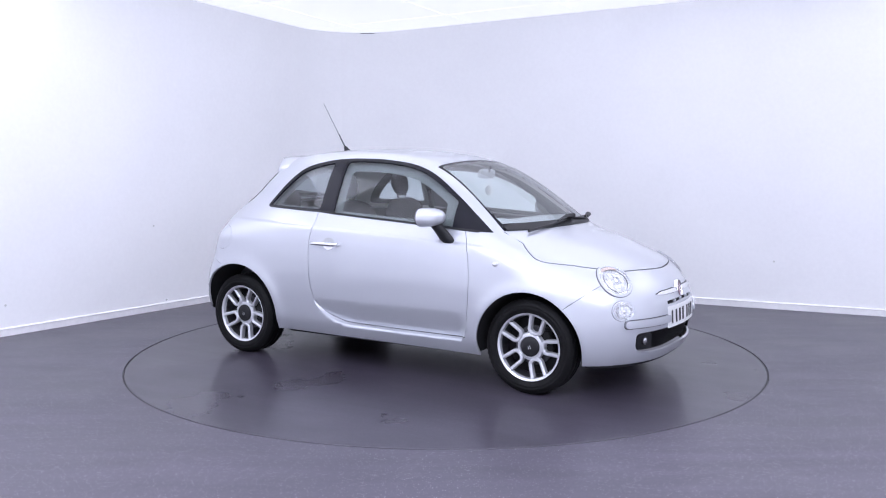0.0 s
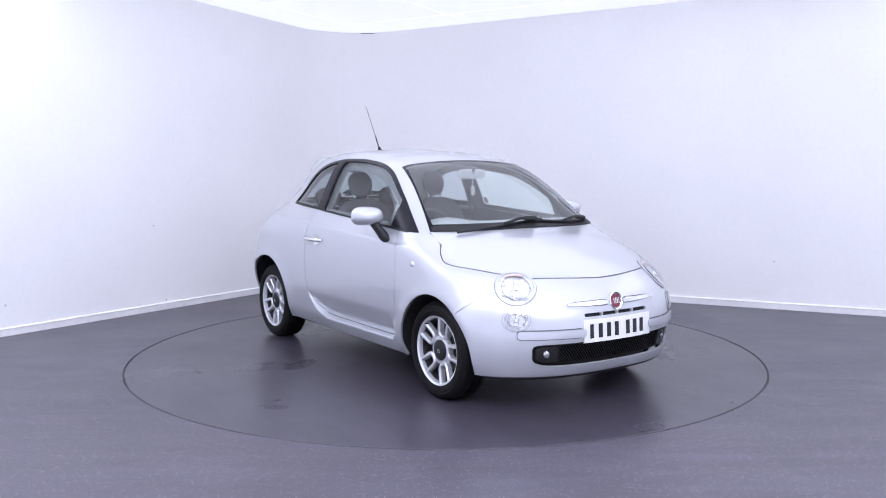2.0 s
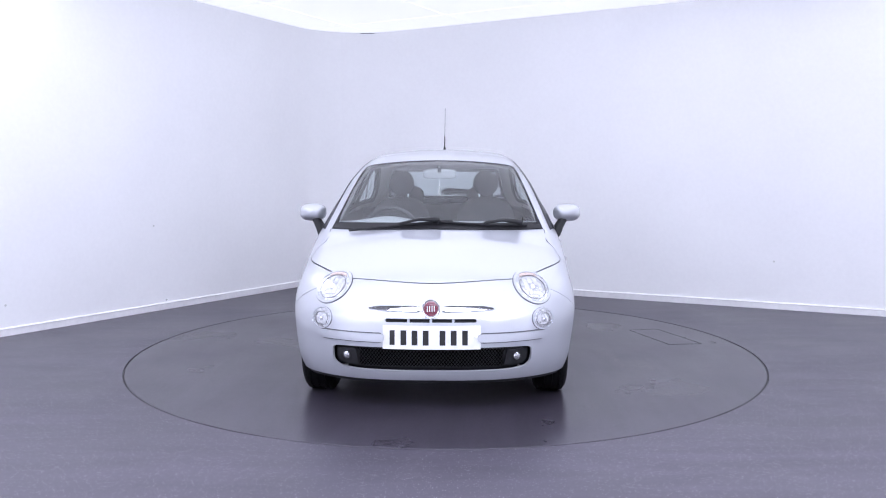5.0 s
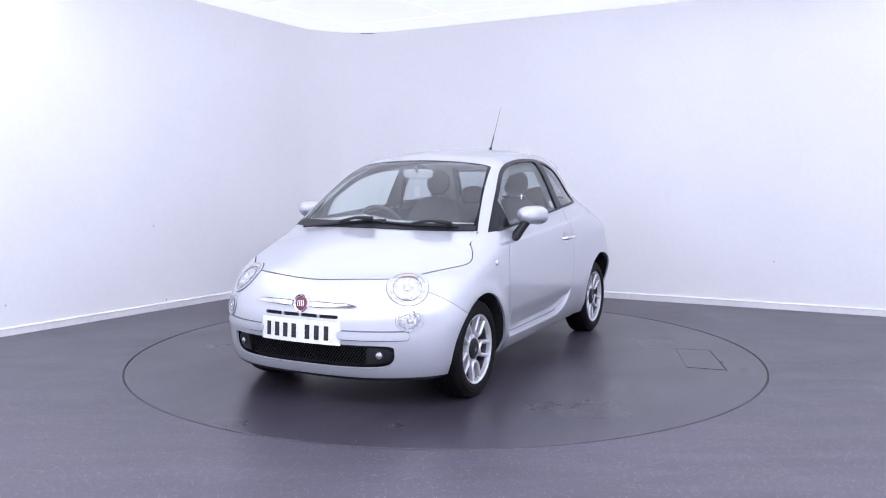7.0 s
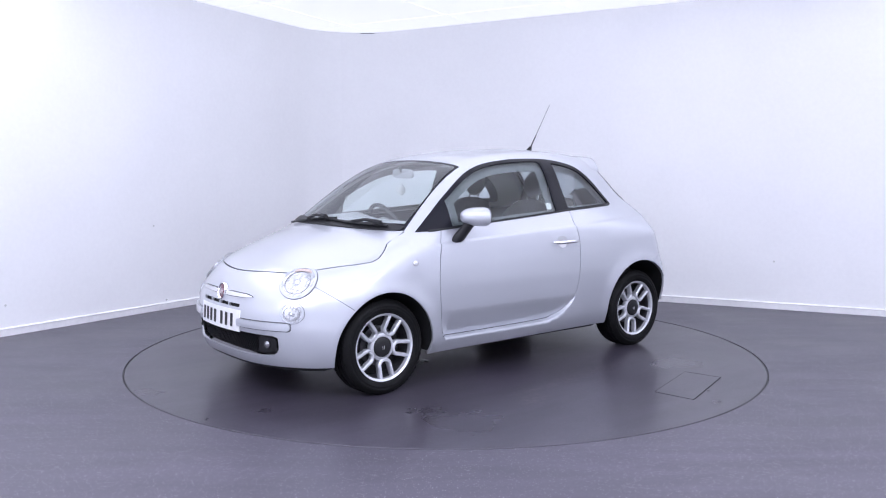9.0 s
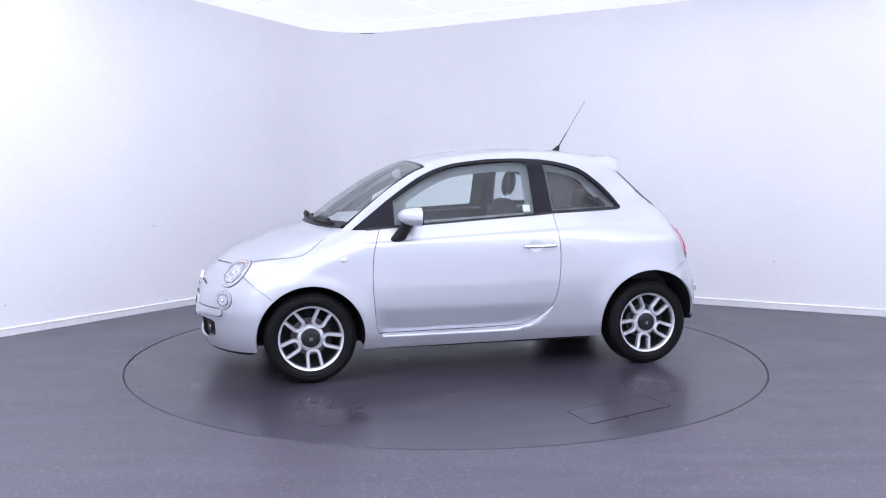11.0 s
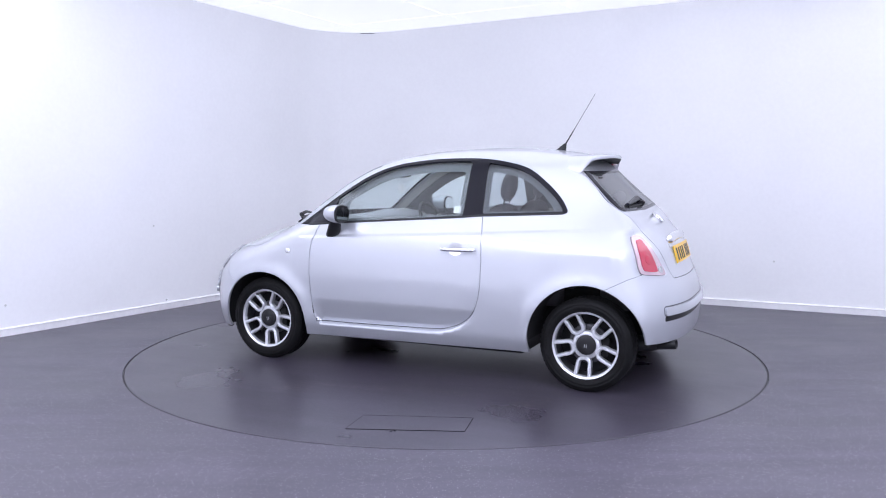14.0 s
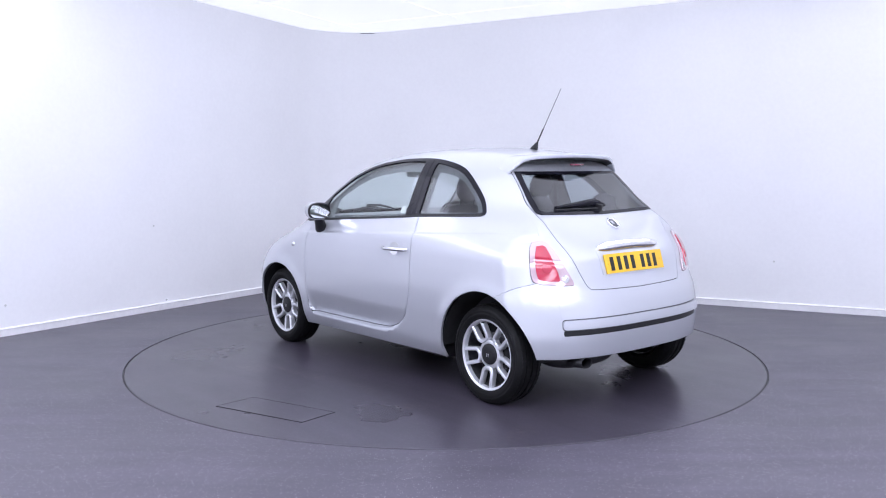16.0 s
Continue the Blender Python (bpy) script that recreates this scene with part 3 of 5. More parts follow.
outer = [bm.verts.new(far_point(2 * math.pi * i / N)) for i in range(N)]
for i in range(N):
    j = (i + 1) % N
    bm.faces.new((inner[i], inner[j], outer[j], outer[i]))
    bm.faces.new((inner[j], inner[i], deep[i], deep[j]))
tagged(part("floor", bm, FLOOR), "dark grey speckled safety vinyl floor with dull marks", "floor", kind="structure")
# unseen pale slab, added so the car's sides reflect something bright
bm = bmesh.new()
box(bm, (P_EAST.x + P_WEST.x) / 2, (FLOOR_END - 7.3) / 2, -0.03, P_EAST.x - P_WEST.x + 0.3, 7.3 + FLOOR_END, 0.06)
tagged(part("floor_bounce", bm, PALEFLOOR), "unseen pale floor added to brighten reflections in the car", "floor", kind="structure")
bm = bmesh.new()
lathe(bm, [(0.0, -0.07), (2.5, -0.07), (2.5, -0.12), (0.0, -0.12)], 64)
tagged(part("turntable_pit", bm, DARK), "dark pit beneath the turntable's edge", "pit", kind="structure")

# turntable: a worn vinyl disc with a metal rim and an access hatch
turntable = new("turntable")
tagged(turntable, "round motor turntable covered in worn grey vinyl", "turntable")
bm = bmesh.new()
lathe(bm, [(0.0, 0.0), (0.8, 0.0), (1.6, 0.0), (R_TABLE - 0.008, 0.0), (R_TABLE - 0.005, -0.003), (R_TABLE - 0.005, -0.055), (0.0, -0.055)], 160)
part("table_top", bm, TABLEFLOOR, turntable)
bm = bmesh.new()
lathe(bm, [(R_TABLE - 0.0046, -0.003), (R_TABLE + 0.004, -0.005), (R_TABLE + 0.004, -0.05), (R_TABLE - 0.0046, -0.05)], 160)
part("rim", bm, BLACK, turntable, "black rubber edge strip")
HATCH = [(-0.30, 1.955), (-0.885, 1.742), (-0.835, 1.502), (-0.265, 1.70)]
bm = bmesh.new()
hv = [Vector((x, y, 0)) for x, y in HATCH]
loft(bm, [[v + Vector((0, 0, z)) for v in hv] for z in (-0.002, 0.0012)])
part("hatch_cover", bm, TABLEFLOOR, turntable, "vinyl-covered access hatch")
for k in range(4):
    a, b = hv[k], hv[(k + 1) % 4]
    bm = bmesh.new()
    d = (b - a).normalized()
    w = Vector((-d.y, d.x, 0)) * (0.0032, 0.0016, 0.0005, 0.0005)[k]
    loft(bm, [[a - w + Vector((0, 0, z)), b - w + Vector((0, 0, z)), b + w + Vector((0, 0, z)), a + w + Vector((0, 0, z))] for z in (-0.001, 0.0022)])
    part("hatch_joint", bm, DARK, turntable, "dark open joint of the hatch")

# small marks: the open joint under the ceiling, four specks on the walls
bm = bmesh.new()
q = [ARC[k] for k in range(11, 14)]
q = inset_line(q, 0.004)
rings = [[Vector((p.x, p.y, ceiling_z(p.y) - d)) for d in (0.006, 0.014)] for p in q]
loft(bm, [[r0[0], r0[1], r0[1] + Vector((0, 0.003, 0)), r0[0] + Vector((0, 0.003, 0))] for r0 in rings])
tagged(part("ceiling_trim", bm, STEEL), "dark open joint where wall meets ceiling", "joint", kind="structure")


def wall_mark(along, z, origin, name="wall_speck"):
    p = origin + along
    n = Vector((along.y, -along.x)).normalized()
    if n.y > 0:
        n = -n
    bm = bmesh.new()
    lathe(bm, [(0.0, 0.004), (0.008, 0.003), (0.010, -0.002), (0.0, -0.002)], 14, Matrix.Translation((p.x, p.y, z)) @ Vector((n.x, n.y, 0)).to_track_quat("Z", "Y").to_matrix().to_4x4())
    tagged(part(name, bm, LINING), "small grey mark on the white wall", "wall plug")


wall_mark(WEST * 2.633, 0.800, CORNER)
wall_mark(NORTH * 4.832, 0.454, CORNER)
wall_mark(WEST * 2.512, 0.090, CORNER)
wall_mark(WEST * 4.077, 0.247, CORNER)

# ---------------------------------------------------------------- the car (x forward, y to its left)
car = new("car")
tagged(car, "small silver three-door hatchback parked on the turntable", "car")

# edge lines shared by neighbouring panels
def hood_front(y):
    return 1.712 - 0.50 * y * y


def hood_back(y):
    return 1.115 - 0.40 * y * y


def header(y):
    return 0.400 - 0.15 * y * y


def roof_back(y):
    return -1.00 + 0.12 * y * y


Y_J = 0.54
def hood_side():
    line = spline([(1.50, 0.760), (1.37, 0.784), (1.24, 0.800), (1.18, 0.818), (1.13, 0.850), (1.07, 0.897)], 4)
    a = np.array(line)
    p, _ = project("side", a[:, 0], a[:, 1])
    return [(hood_front(Y_J), Y_J)] + [(q[0], q[1]) for q in p] + [(hood_back(0.672), 0.672)]


HOOD_SIDE = hood_side()
PILLAR = spline([(hood_back(0.672), 0.672), (0.80, 0.628), (0.60, 0.570), (header(0.510), 0.510)], 4)
RAIL = spline([(header(0.510), 0.510), (0.15, 0.496), (-0.2, 0.488), (-0.6, 0.482), (-0.85, 0.478), (roof_back(0.475), 0.475)], 5)
HOOD_FRONT = [(hood_front(y), y) for y in np.linspace(0, Y_J, 16)]


def up_edge(line):
    """(x, y) on the top -> (x, z)."""
    a = np.array(line)
    p, _ = project("top", a[:, 0], a[:, 1])
    return [(q[0], q[2]) for q in p]


zJ = up_edge([(hood_front(Y_J), Y_J)])[0][1]
FRONT_EDGE = [(0.62, z) for z in np.linspace(0.185, 0.58, 16)] + spline([(0.62, 0.60), (0.612, 0.64), (0.585, 0.68), (Y_J, zJ)], 4)
zR = up_edge([(roof_back(0.475), 0.475)])[0][1]
REAR_EDGE = spline([(0.475, zR), (0.505, 1.25), (0.535, 1.15), (0.575, 1.05), (0.605, 0.95), (0.62, 0.80), (0.615, 0.68)], 5) + [(0.615, z) for z in np.linspace(0.64, 0.308, 12)]


def side_from(axis, line):
    a = np.array(line)
    p, _ = project(axis, a[:, 0], a[:, 1])
    return [(q[0], q[2]) for q in p]


fe, re = side_from("front", FRONT_EDGE), side_from("rear", REAR_EDGE)


def arch(cx, cz, r, z0, a_front=True):
    a0 = math.asin((z0 - cz) / r)
    return [(cx + r * math.cos(t), cz + r * math.sin(t)) for t in np.linspace(a0, math.pi - a0, 40)]


ARCH_F, ARCH_R = (1.15, 0.285, 0.338), (-1.15, 0.300, 0.358)
bottom = [(re[-1][0], re[-1][1])]
rear_arch = arch(*ARCH_R, 0.215)[::-1]          # from behind to the front
rear_arch = [p for p in rear_arch if p[0] > -1.15 or p[1] >= 0.308]
front_arch = arch(*ARCH_F, 0.200)[::-1]
OUT = fe + up_edge(HOOD_SIDE)[1:] + up_edge(PILLAR)[1:] + up_edge(RAIL)[1:] + re[1:] + rear_arch + [(0.0, 0.207)] + front_arch + [(1.52, 0.185)]

WIN_TOP = spline([(0.885, 0.957), (0.745, 1.063), (0.594, 1.175), (0.407, 1.294), (0.221, 1.364), (0.0, 1.397), (-0.182, 1.408), (-0.40, 1.406), (-0.58, 1.382), (-0.724, 1.339), (-0.851, 1.249), (-0.942, 1.159), (-0.992, 1.088)], 5)
WINDOW = WIN_TOP + [(-0.990, 1.074), (-0.975, 1.067), (-0.457, 1.047), (-0.329, 1.036), (0.371, 0.990), (0.745, 0.962)]
DOOR_GLASS = [(0.615, 0.985)] + spline([(0.61, 1.140), (0.40, 1.272), (0.22, 1.344), (0.0, 1.378), (-0.18, 1.389), (-0.315, 1.389)], 5) + [(-0.333, 1.375), (-0.335, 1.055), (-0.325, 1.045), (0.37, 1.000)]
QUARTER_GLASS = [(-0.445, 1.372)] + spline([(-0.455, 1.378), (-0.57, 1.360), (-0.71, 1.316), (-0.832, 1.228), (-0.922, 1.143), (-0.962, 1.093)], 5) + [(-0.958, 1.082), (-0.475, 1.062), (-0.46, 1.07)]
DOOR_LINE = spline([(0.711, 0.966), (0.738, 0.88), (0.758, 0.79), (0.763, 0.62), (0.740, 0.36), (0.722, 0.318), (0.69, 0.303), (0.3, 0.304), (-0.15, 0.312), (-0.25, 0.328), (-0.335, 0.358), (-0.40, 0.402), (-0.443, 0.455),
                   (-0.470, 0.53), (-0.485, 0.62), (-0.491, 0.80), (-0.482, 0.92), (-0.466, 1.046)], 4)
DOOR = DOOR_LINE + [(-0.329, 1.06), (0.371, 1.012), (0.72, 0.985)]
BUMPER_SEAM = [(1.60, 0.715), (1.545, 0.665), (1.48, 0.612), (1.385, 0.540)]
REAR_SEAM = [(re[24][0] - 0.05, 0.735), (-1.50, 0.735), (-1.40, 0.700), (-1.27, 0.636)]
FLAP = ellipse(-1.30, 0.845, 0.085, 0.085, 32)

SEAMS = [("door_joint", strip(DOOR_LINE, 0.0042)), ("bumper_joint", strip(dense(BUMPER_SEAM, 0.03, False), 0.003)), ("rear_bumper_joint", strip(dense(REAR_SEAM, 0.03, False), 0.0025)),
         ("bonnet_side_joint", strip(up_edge(HOOD_SIDE), 0.007)), ("sill_ledge", strip(dense(LEDGE[1:-1], 0.02, False), 0.012))]
FRONT_CORNER = [(2.1, 0.1), (2.1, 0.74)] + [(1.63, 0.74)] + BUMPER_SEAM + [(1.30, 0.40), (1.40, 0.1)]
REAR_CORNER = [(-2.0, 0.1), (-2.0, 0.735), (-1.50, 0.735), (-1.40, 0.700), (-1.27, 0.636), (-1.3, 0.4), (-1.3, 0.1)]
FENDER = [(1.8, 0.1), (1.8, 1.0), (0.9, 1.0), (0.711, 0.966)] + DOOR_LINE[:20] + [(0.70, 0.1)]
side_cut = sheet("side", OUT, [("door_glass", DOOR_GLASS), ("quarter_glass", QUARTER_GLASS), ("frame", WINDOW)] + SEAMS +
                 [("lip", [(1.40, 0.1), (2.0, 0.1), (2.0, 0.206), (1.40, 0.206)]), ("flap_seam", strip(FLAP + FLAP[:1], 0.0022)), ("flap", FLAP), ("bumper", FRONT_CORNER), ("rear_bumper", REAR_CORNER), ("door", DOOR), ("fender", FENDER)],
                 lines=[[(x, crease_z(x) + d) for x in np.linspace(0.85, -1.38, 60)] for d in (-0.012, -0.006, 0.0, 0.006, 0.012)] + [[(0.745, 0.455), (-0.44, 0.455)]] +
                 [[(x, float(np.interp(x, LEDGE_X, LEDGE_Z)) + d) for x in np.linspace(-0.455, 0.79, 110)] for d in (-0.0042, 0.0, 0.0042)])

# front: nose and bumper
front_poly = [(y, z) for y, z in FRONT_EDGE] + [(y, z) for (x, z), (_, y) in zip(up_edge(HOOD_FRONT)[::-1], HOOD_FRONT[::-1])][1:]
front_poly = front_poly + [(-y, z) for y, z in front_poly[::-1][1:]]
GRILLE = spline([(-0.545, 0.365), (-0.535, 0.300), (-0.46, 0.268), (-0.2, 0.262), (0.2, 0.262), (0.46, 0.268), (0.535, 0.300), (0.545, 0.365), (0.53, 0.385), (0.45, 0.392), (0.0, 0.396), (-0.45, 0.392), (-0.53, 0.385), (-0.545, 0.365)], 4)[:-1]
SLOT = rounded(-0.245, 0.530, 0.245, 0.549, 0.009)
LIP = [(-0.7, 0.1), (0.7, 0.1), (0.7, 0.206), (-0.7, 0.206)]
front_cut = sheet("front", front_poly, [("grille", GRILLE), ("slot", SLOT), ("lip", LIP)])

# rear: tailgate and bumper
rb = [(y, up_edge([(roof_back(y), y)])[0][1]) for y in np.linspace(0, 0.475, 12)]
rear_poly = rb + REAR_EDGE[1:]
rear_poly = rear_poly + [(-y, z) for y, z in rear_poly[::-1][:-1]]
GLASS_R = [(0.455, zR - 0.02), (0.486, 1.22), (0.514, 1.12), (0.522, 1.096), (0.508, 1.084), (0.0, 1.072)]
GLASS_R = GLASS_R + [(-y, z) for y, z in GLASS_R[::-1][1:]]
TAILGATE = spline([(0.463, zR - 0.008), (0.494, 1.22), (0.524, 1.11), (0.526, 1.04), (0.505, 0.95), (0.466, 0.82), (0.430, 0.72), (0.405, 0.686), (0.36, 0.676), (0.0, 0.668)], 4)
TAILGATE = TAILGATE + [(-y, z) for y, z in TAILGATE[::-1][1:]]
REAR_TOP = [(-0.8, 0.1), (0.8, 0.1), (0.8, 0.735), (0.52, 0.735), (0.44, 0.675), (-0.44, 0.675), (-0.52, 0.735), (-0.8, 0.735)]
STRIP_R = rounded(-0.606, 0.437, 0.606, 0.470, 0.012)
GLASS_IN = [(y * 0.94, 1.200 + (z - 1.200) * 0.88) for y, z in GLASS_R]
rear_cut = sheet("rear", rear_poly, [("rear_glass", GLASS_IN), ("rear_border", GLASS_R), ("seam", strip(TAILGATE, 0.0038)), ("tailgate", TAILGATE), ("strip", STRIP_R), ("bumper", REAR_TOP)])

# top: bonnet, windscreen, roof
hood_back_line = [(hood_back(y), y) for y in np.linspace(0.672, 0, 12)]
half = HOOD_FRONT + HOOD_SIDE[1:] + hood_back_line[1:]
hood_poly = half + [(x, -y) for x, y in half[::-1][1:-1]]
hood_edge = [(x, -y) for x, y in HOOD_FRONT[::-1]][:-1] + HOOD_FRONT
hood_cut = sheet("top", hood_poly, [("seam", strip(hood_edge, 0.012))])
half = hood_back_line[::-1] + PILLAR[1:] + [(header(y), y) for y in np.linspace(0.510, 0, 10)][1:]
screen_poly = half + [(x, -y) for x, y in half[::-1][1:-1]]
half = [(hood_back(y) - 0.056, y) for y in np.linspace(0, 0.630, 8)] + [(0.80, 0.614), (0.60, 0.556), (0.40, 0.500)] + [(header(y) + 0.02, y) for y in np.linspace(0.485, 0, 6)]
screen_glass = half + [(x, -y) for x, y in half[::-1][1:-1]]
screen_cut = sheet("top", screen_poly, [("glass", screen_glass)])
half = [(header(y), y) for y in np.linspace(0, 0.510, 10)] + RAIL[1:] + [(roof_back(y), y) for y in np.linspace(0.475, 0, 12)][1:]
roof_poly = half + [(x, -y) for x, y in half[::-1][1:-1]]
roof_cut = sheet("top", roof_poly, [("seam", strip([(-0.98, y) for y in np.linspace(-0.6, 0.6, 20)], 0.005))])

def part_of(cut, low, high):
    """The triangles of a side cut between two heights."""
    V, F = cut
    z = V[F][:, :, 1].mean(1)
    f = F[(z >= low) & (z < high)]
    used, inv = np.unique(f, return_inverse=True)
    return V[used], inv.reshape(-1, 3)


# inner trim round the side windows, seen through the glass
HOLES = [[(cx + (x - cx) * kx, cz + (z - cz) * kz) for x, z in poly] for poly, cx, cz, kx, kz in ((DOOR_GLASS, 0.0, 1.15, 0.86, 0.80), (QUARTER_GLASS, -0.62, 1.18, 0.82, 0.80))]
trim_cut = sheet("side", WINDOW, [("hole", HOLES[0]), ("hole", HOLES[1])])
RIM = 0.014
panel("bonnet", [skinned("top", hood_cut["rest"], rim=RIM)], PAINT, car)
panel("roof", [skinned("top", roof_cut["rest"], rim=RIM)], PAINT, car)
panel("windscreen_surround", [skinned("top", screen_cut["rest"], -0.002, rim=0.006)], GLOSSBLACK, car, "black glass border of the windscreen")
screen = panel("windscreen", [skinned("top", screen_cut["glass"], -0.002, rim=0.004)], GLASS_CLEAR, car, "clear windscreen glass")
screen.visible_shadow = False
panel("headlining", [skinned("top", roof_cut["rest"], -0.03, inner=True)], LINING, car, "pale fabric roof lining")
panel("front_bumper", [skinned("front", front_cut["rest"], rim=RIM)] + [skinned("side", side_cut["bumper"], flip=f, rim=RIM) for f in (False, True)], PAINT, car)
panel("lower_grille", [skinned("front", front_cut["grille"], -0.035)], BLACK, car, "black mesh air intake")
panel("upper_slot", [skinned("front", front_cut["slot"], -0.012)], DARK, car, "narrow black air slot")
panel("front_lip", [skinned("front", front_cut["lip"], -0.006, rim=0.012)] + [skinned("side", side_cut["lip"], -0.006, flip=f, rim=0.012) for f in (False, True)], BLACK, car, "black plastic lower lip")
panel("tailgate", [skinned("rear", rear_cut["tailgate"], rim=RIM)], PAINT, car)
panel("rear_pillar_edge", [skinned("rear", rear_cut["rest"], rim=RIM)], PAINT, car)
panel("rear_bumper", [skinned("rear", rear_cut["bumper"], rim=RIM)] + [skinned("side", side_cut["rear_bumper"], flip=f, rim=RIM) for f in (False, True)], PAINT, car)
panel("rear_bumper_strip", [skinned("rear", rear_cut["strip"], -0.003, rim=0.004)], BLACK, car, "black rubbing strip")
panel("rear_window_border", [skinned("rear", rear_cut["rear_border"], 0.004, rim=0.010)], GLOSSBLACK, car, "black border of the rear window")
rg = panel("rear_window", [skinned("rear", rear_cut["rear_glass"], 0.004)], GLASS_TINT, car, "dark tinted rear window")
rg.visible_shadow = False
panel("tailgate_joint", [skinned("rear", rear_cut["seam"], -0.007)], DARK, car, "dark gap round the tailgate")
panel("bonnet_joint", [skinned("top", hood_cut["seam"], -0.008)], DARK, car, "dark gap before the bonnet")
panel("roof_joint", [skinned("top", roof_cut["seam"], -0.004)], DARK, car, "dark gap across the roof")
panel("fuel_flap", [skinned("side", side_cut["flap"], flip=True, rim=0.006)], PAINT, car)
panel("fuel_flap_joint", [skinned("side", side_cut["flap_seam"], -0.004, flip=True)], STEEL, car, "round joint of the fuel flap")
for f in (False, True):
    for k in ("door_joint", "bumper_joint", "rear_bumper_joint", "bonnet_side_joint"):
        panel(k, [skinned("side", side_cut[k], -0.007, flip=f)], DARK, car, "dark gap between body panels")
    panel("sill_ledge", [skinned("side", side_cut["sill_ledge"], flip=f)], PAINT, car)
    panel("door", [skinned("side", side_cut["door"], flip=f, rim=RIM)], PAINT, car)
    panel("front_wing", [skinned("side", side_cut["fender"], flip=f, rim=RIM)], PAINT, car)
    panel("body_side", [skinned("side", side_cut["rest"], flip=f, rim=RIM)] + ([skinned("side", side_cut[k], flip=f) for k in ("flap_seam", "flap")] if not f else []), PAINT, car)
    panel("window_frame", [skinned("side", side_cut["frame"], 0.002, flip=f, rim=0.012)], GLOSSBLACK, car, "black side window surround")
    g = panel("door_window", [skinned("side", side_cut["door_glass"], -0.004, flip=f)], GLASS_SIDE, car, "clear side glass")
    g.visible_shadow = False
    g = panel("quarter_window", [skinned("side", side_cut["quarter_glass"], -0.004, flip=f)], GLASS_QUARTER, car, "slightly tinted rear side glass")
    g.visible_shadow = False
    panel("interior_lining", [skinned("side", part_of(side_cut[k], 0.70 if k == "rest" else 0.34, 1.03), -0.045, flip=f, inner=True) for k in ("door", "rest")], TRIM, car, "dark inner door and side trim")
    panel("pillar_lining", [skinned("side", part_of(side_cut["rest"], 1.03, 2), -0.035, flip=f, inner=True)], LINING, car, "pale upper pillar lining")
    panel("pillar_trim", [skinned("side", trim_cut["rest"], -0.034, flip=f, inner=True)], PILLARTRIM, car, "grey pillar trim")

# wheel houses and underbody
for cx, cz, r in (ARCH_F, ARCH_R):
    for s in (1, -1):
        bm = bmesh.new()
        lathe(bm, [(r + 0.004, 0.0), (r + 0.004, 0.30), (0.0, 0.30)], 40, Matrix.Translation((cx, s * 0.795, cz)) @ pose(0, 0, 0, 90 * s, 0, 0))
        bmesh.ops.bisect_plane(bm, geom=list(bm.verts) + list(bm.edges) + list(bm.faces), plane_co=(0, 0, 0.222 if cx > 0 else 0.290), plane_no=(0, 0, -1), clear_outer=True)
        for v in bm.verts:
            if abs(v.co.y) > 0.6:
                v.co.y = s * min(abs(v.co.y), at("side", v.co.x, max(v.co.z, 0.2))[0].y - 0.010)
        part("wheel_house", bm, DARK, car, "black wheel arch liner")
bm = bmesh.new()
box(bm, 0.0, 0, 0.235, 1.50, 1.46, 0.09, 0.02)
box(bm, 1.52, 0, 0.245, 0.20, 0.96, 0.09, 0.02)
box(bm, -1.48, 0, 0.385, 0.14, 0.96, 0.07, 0.02)
box(bm, 1.15, 0, 0.33, 0.80, 0.92, 0.28, 0.02)
box(bm, -1.12, 0, 0.42, 0.74, 0.92, 0.22, 0.02)
part("underbody", bm, BLACK, car, "dark plastic underbody")


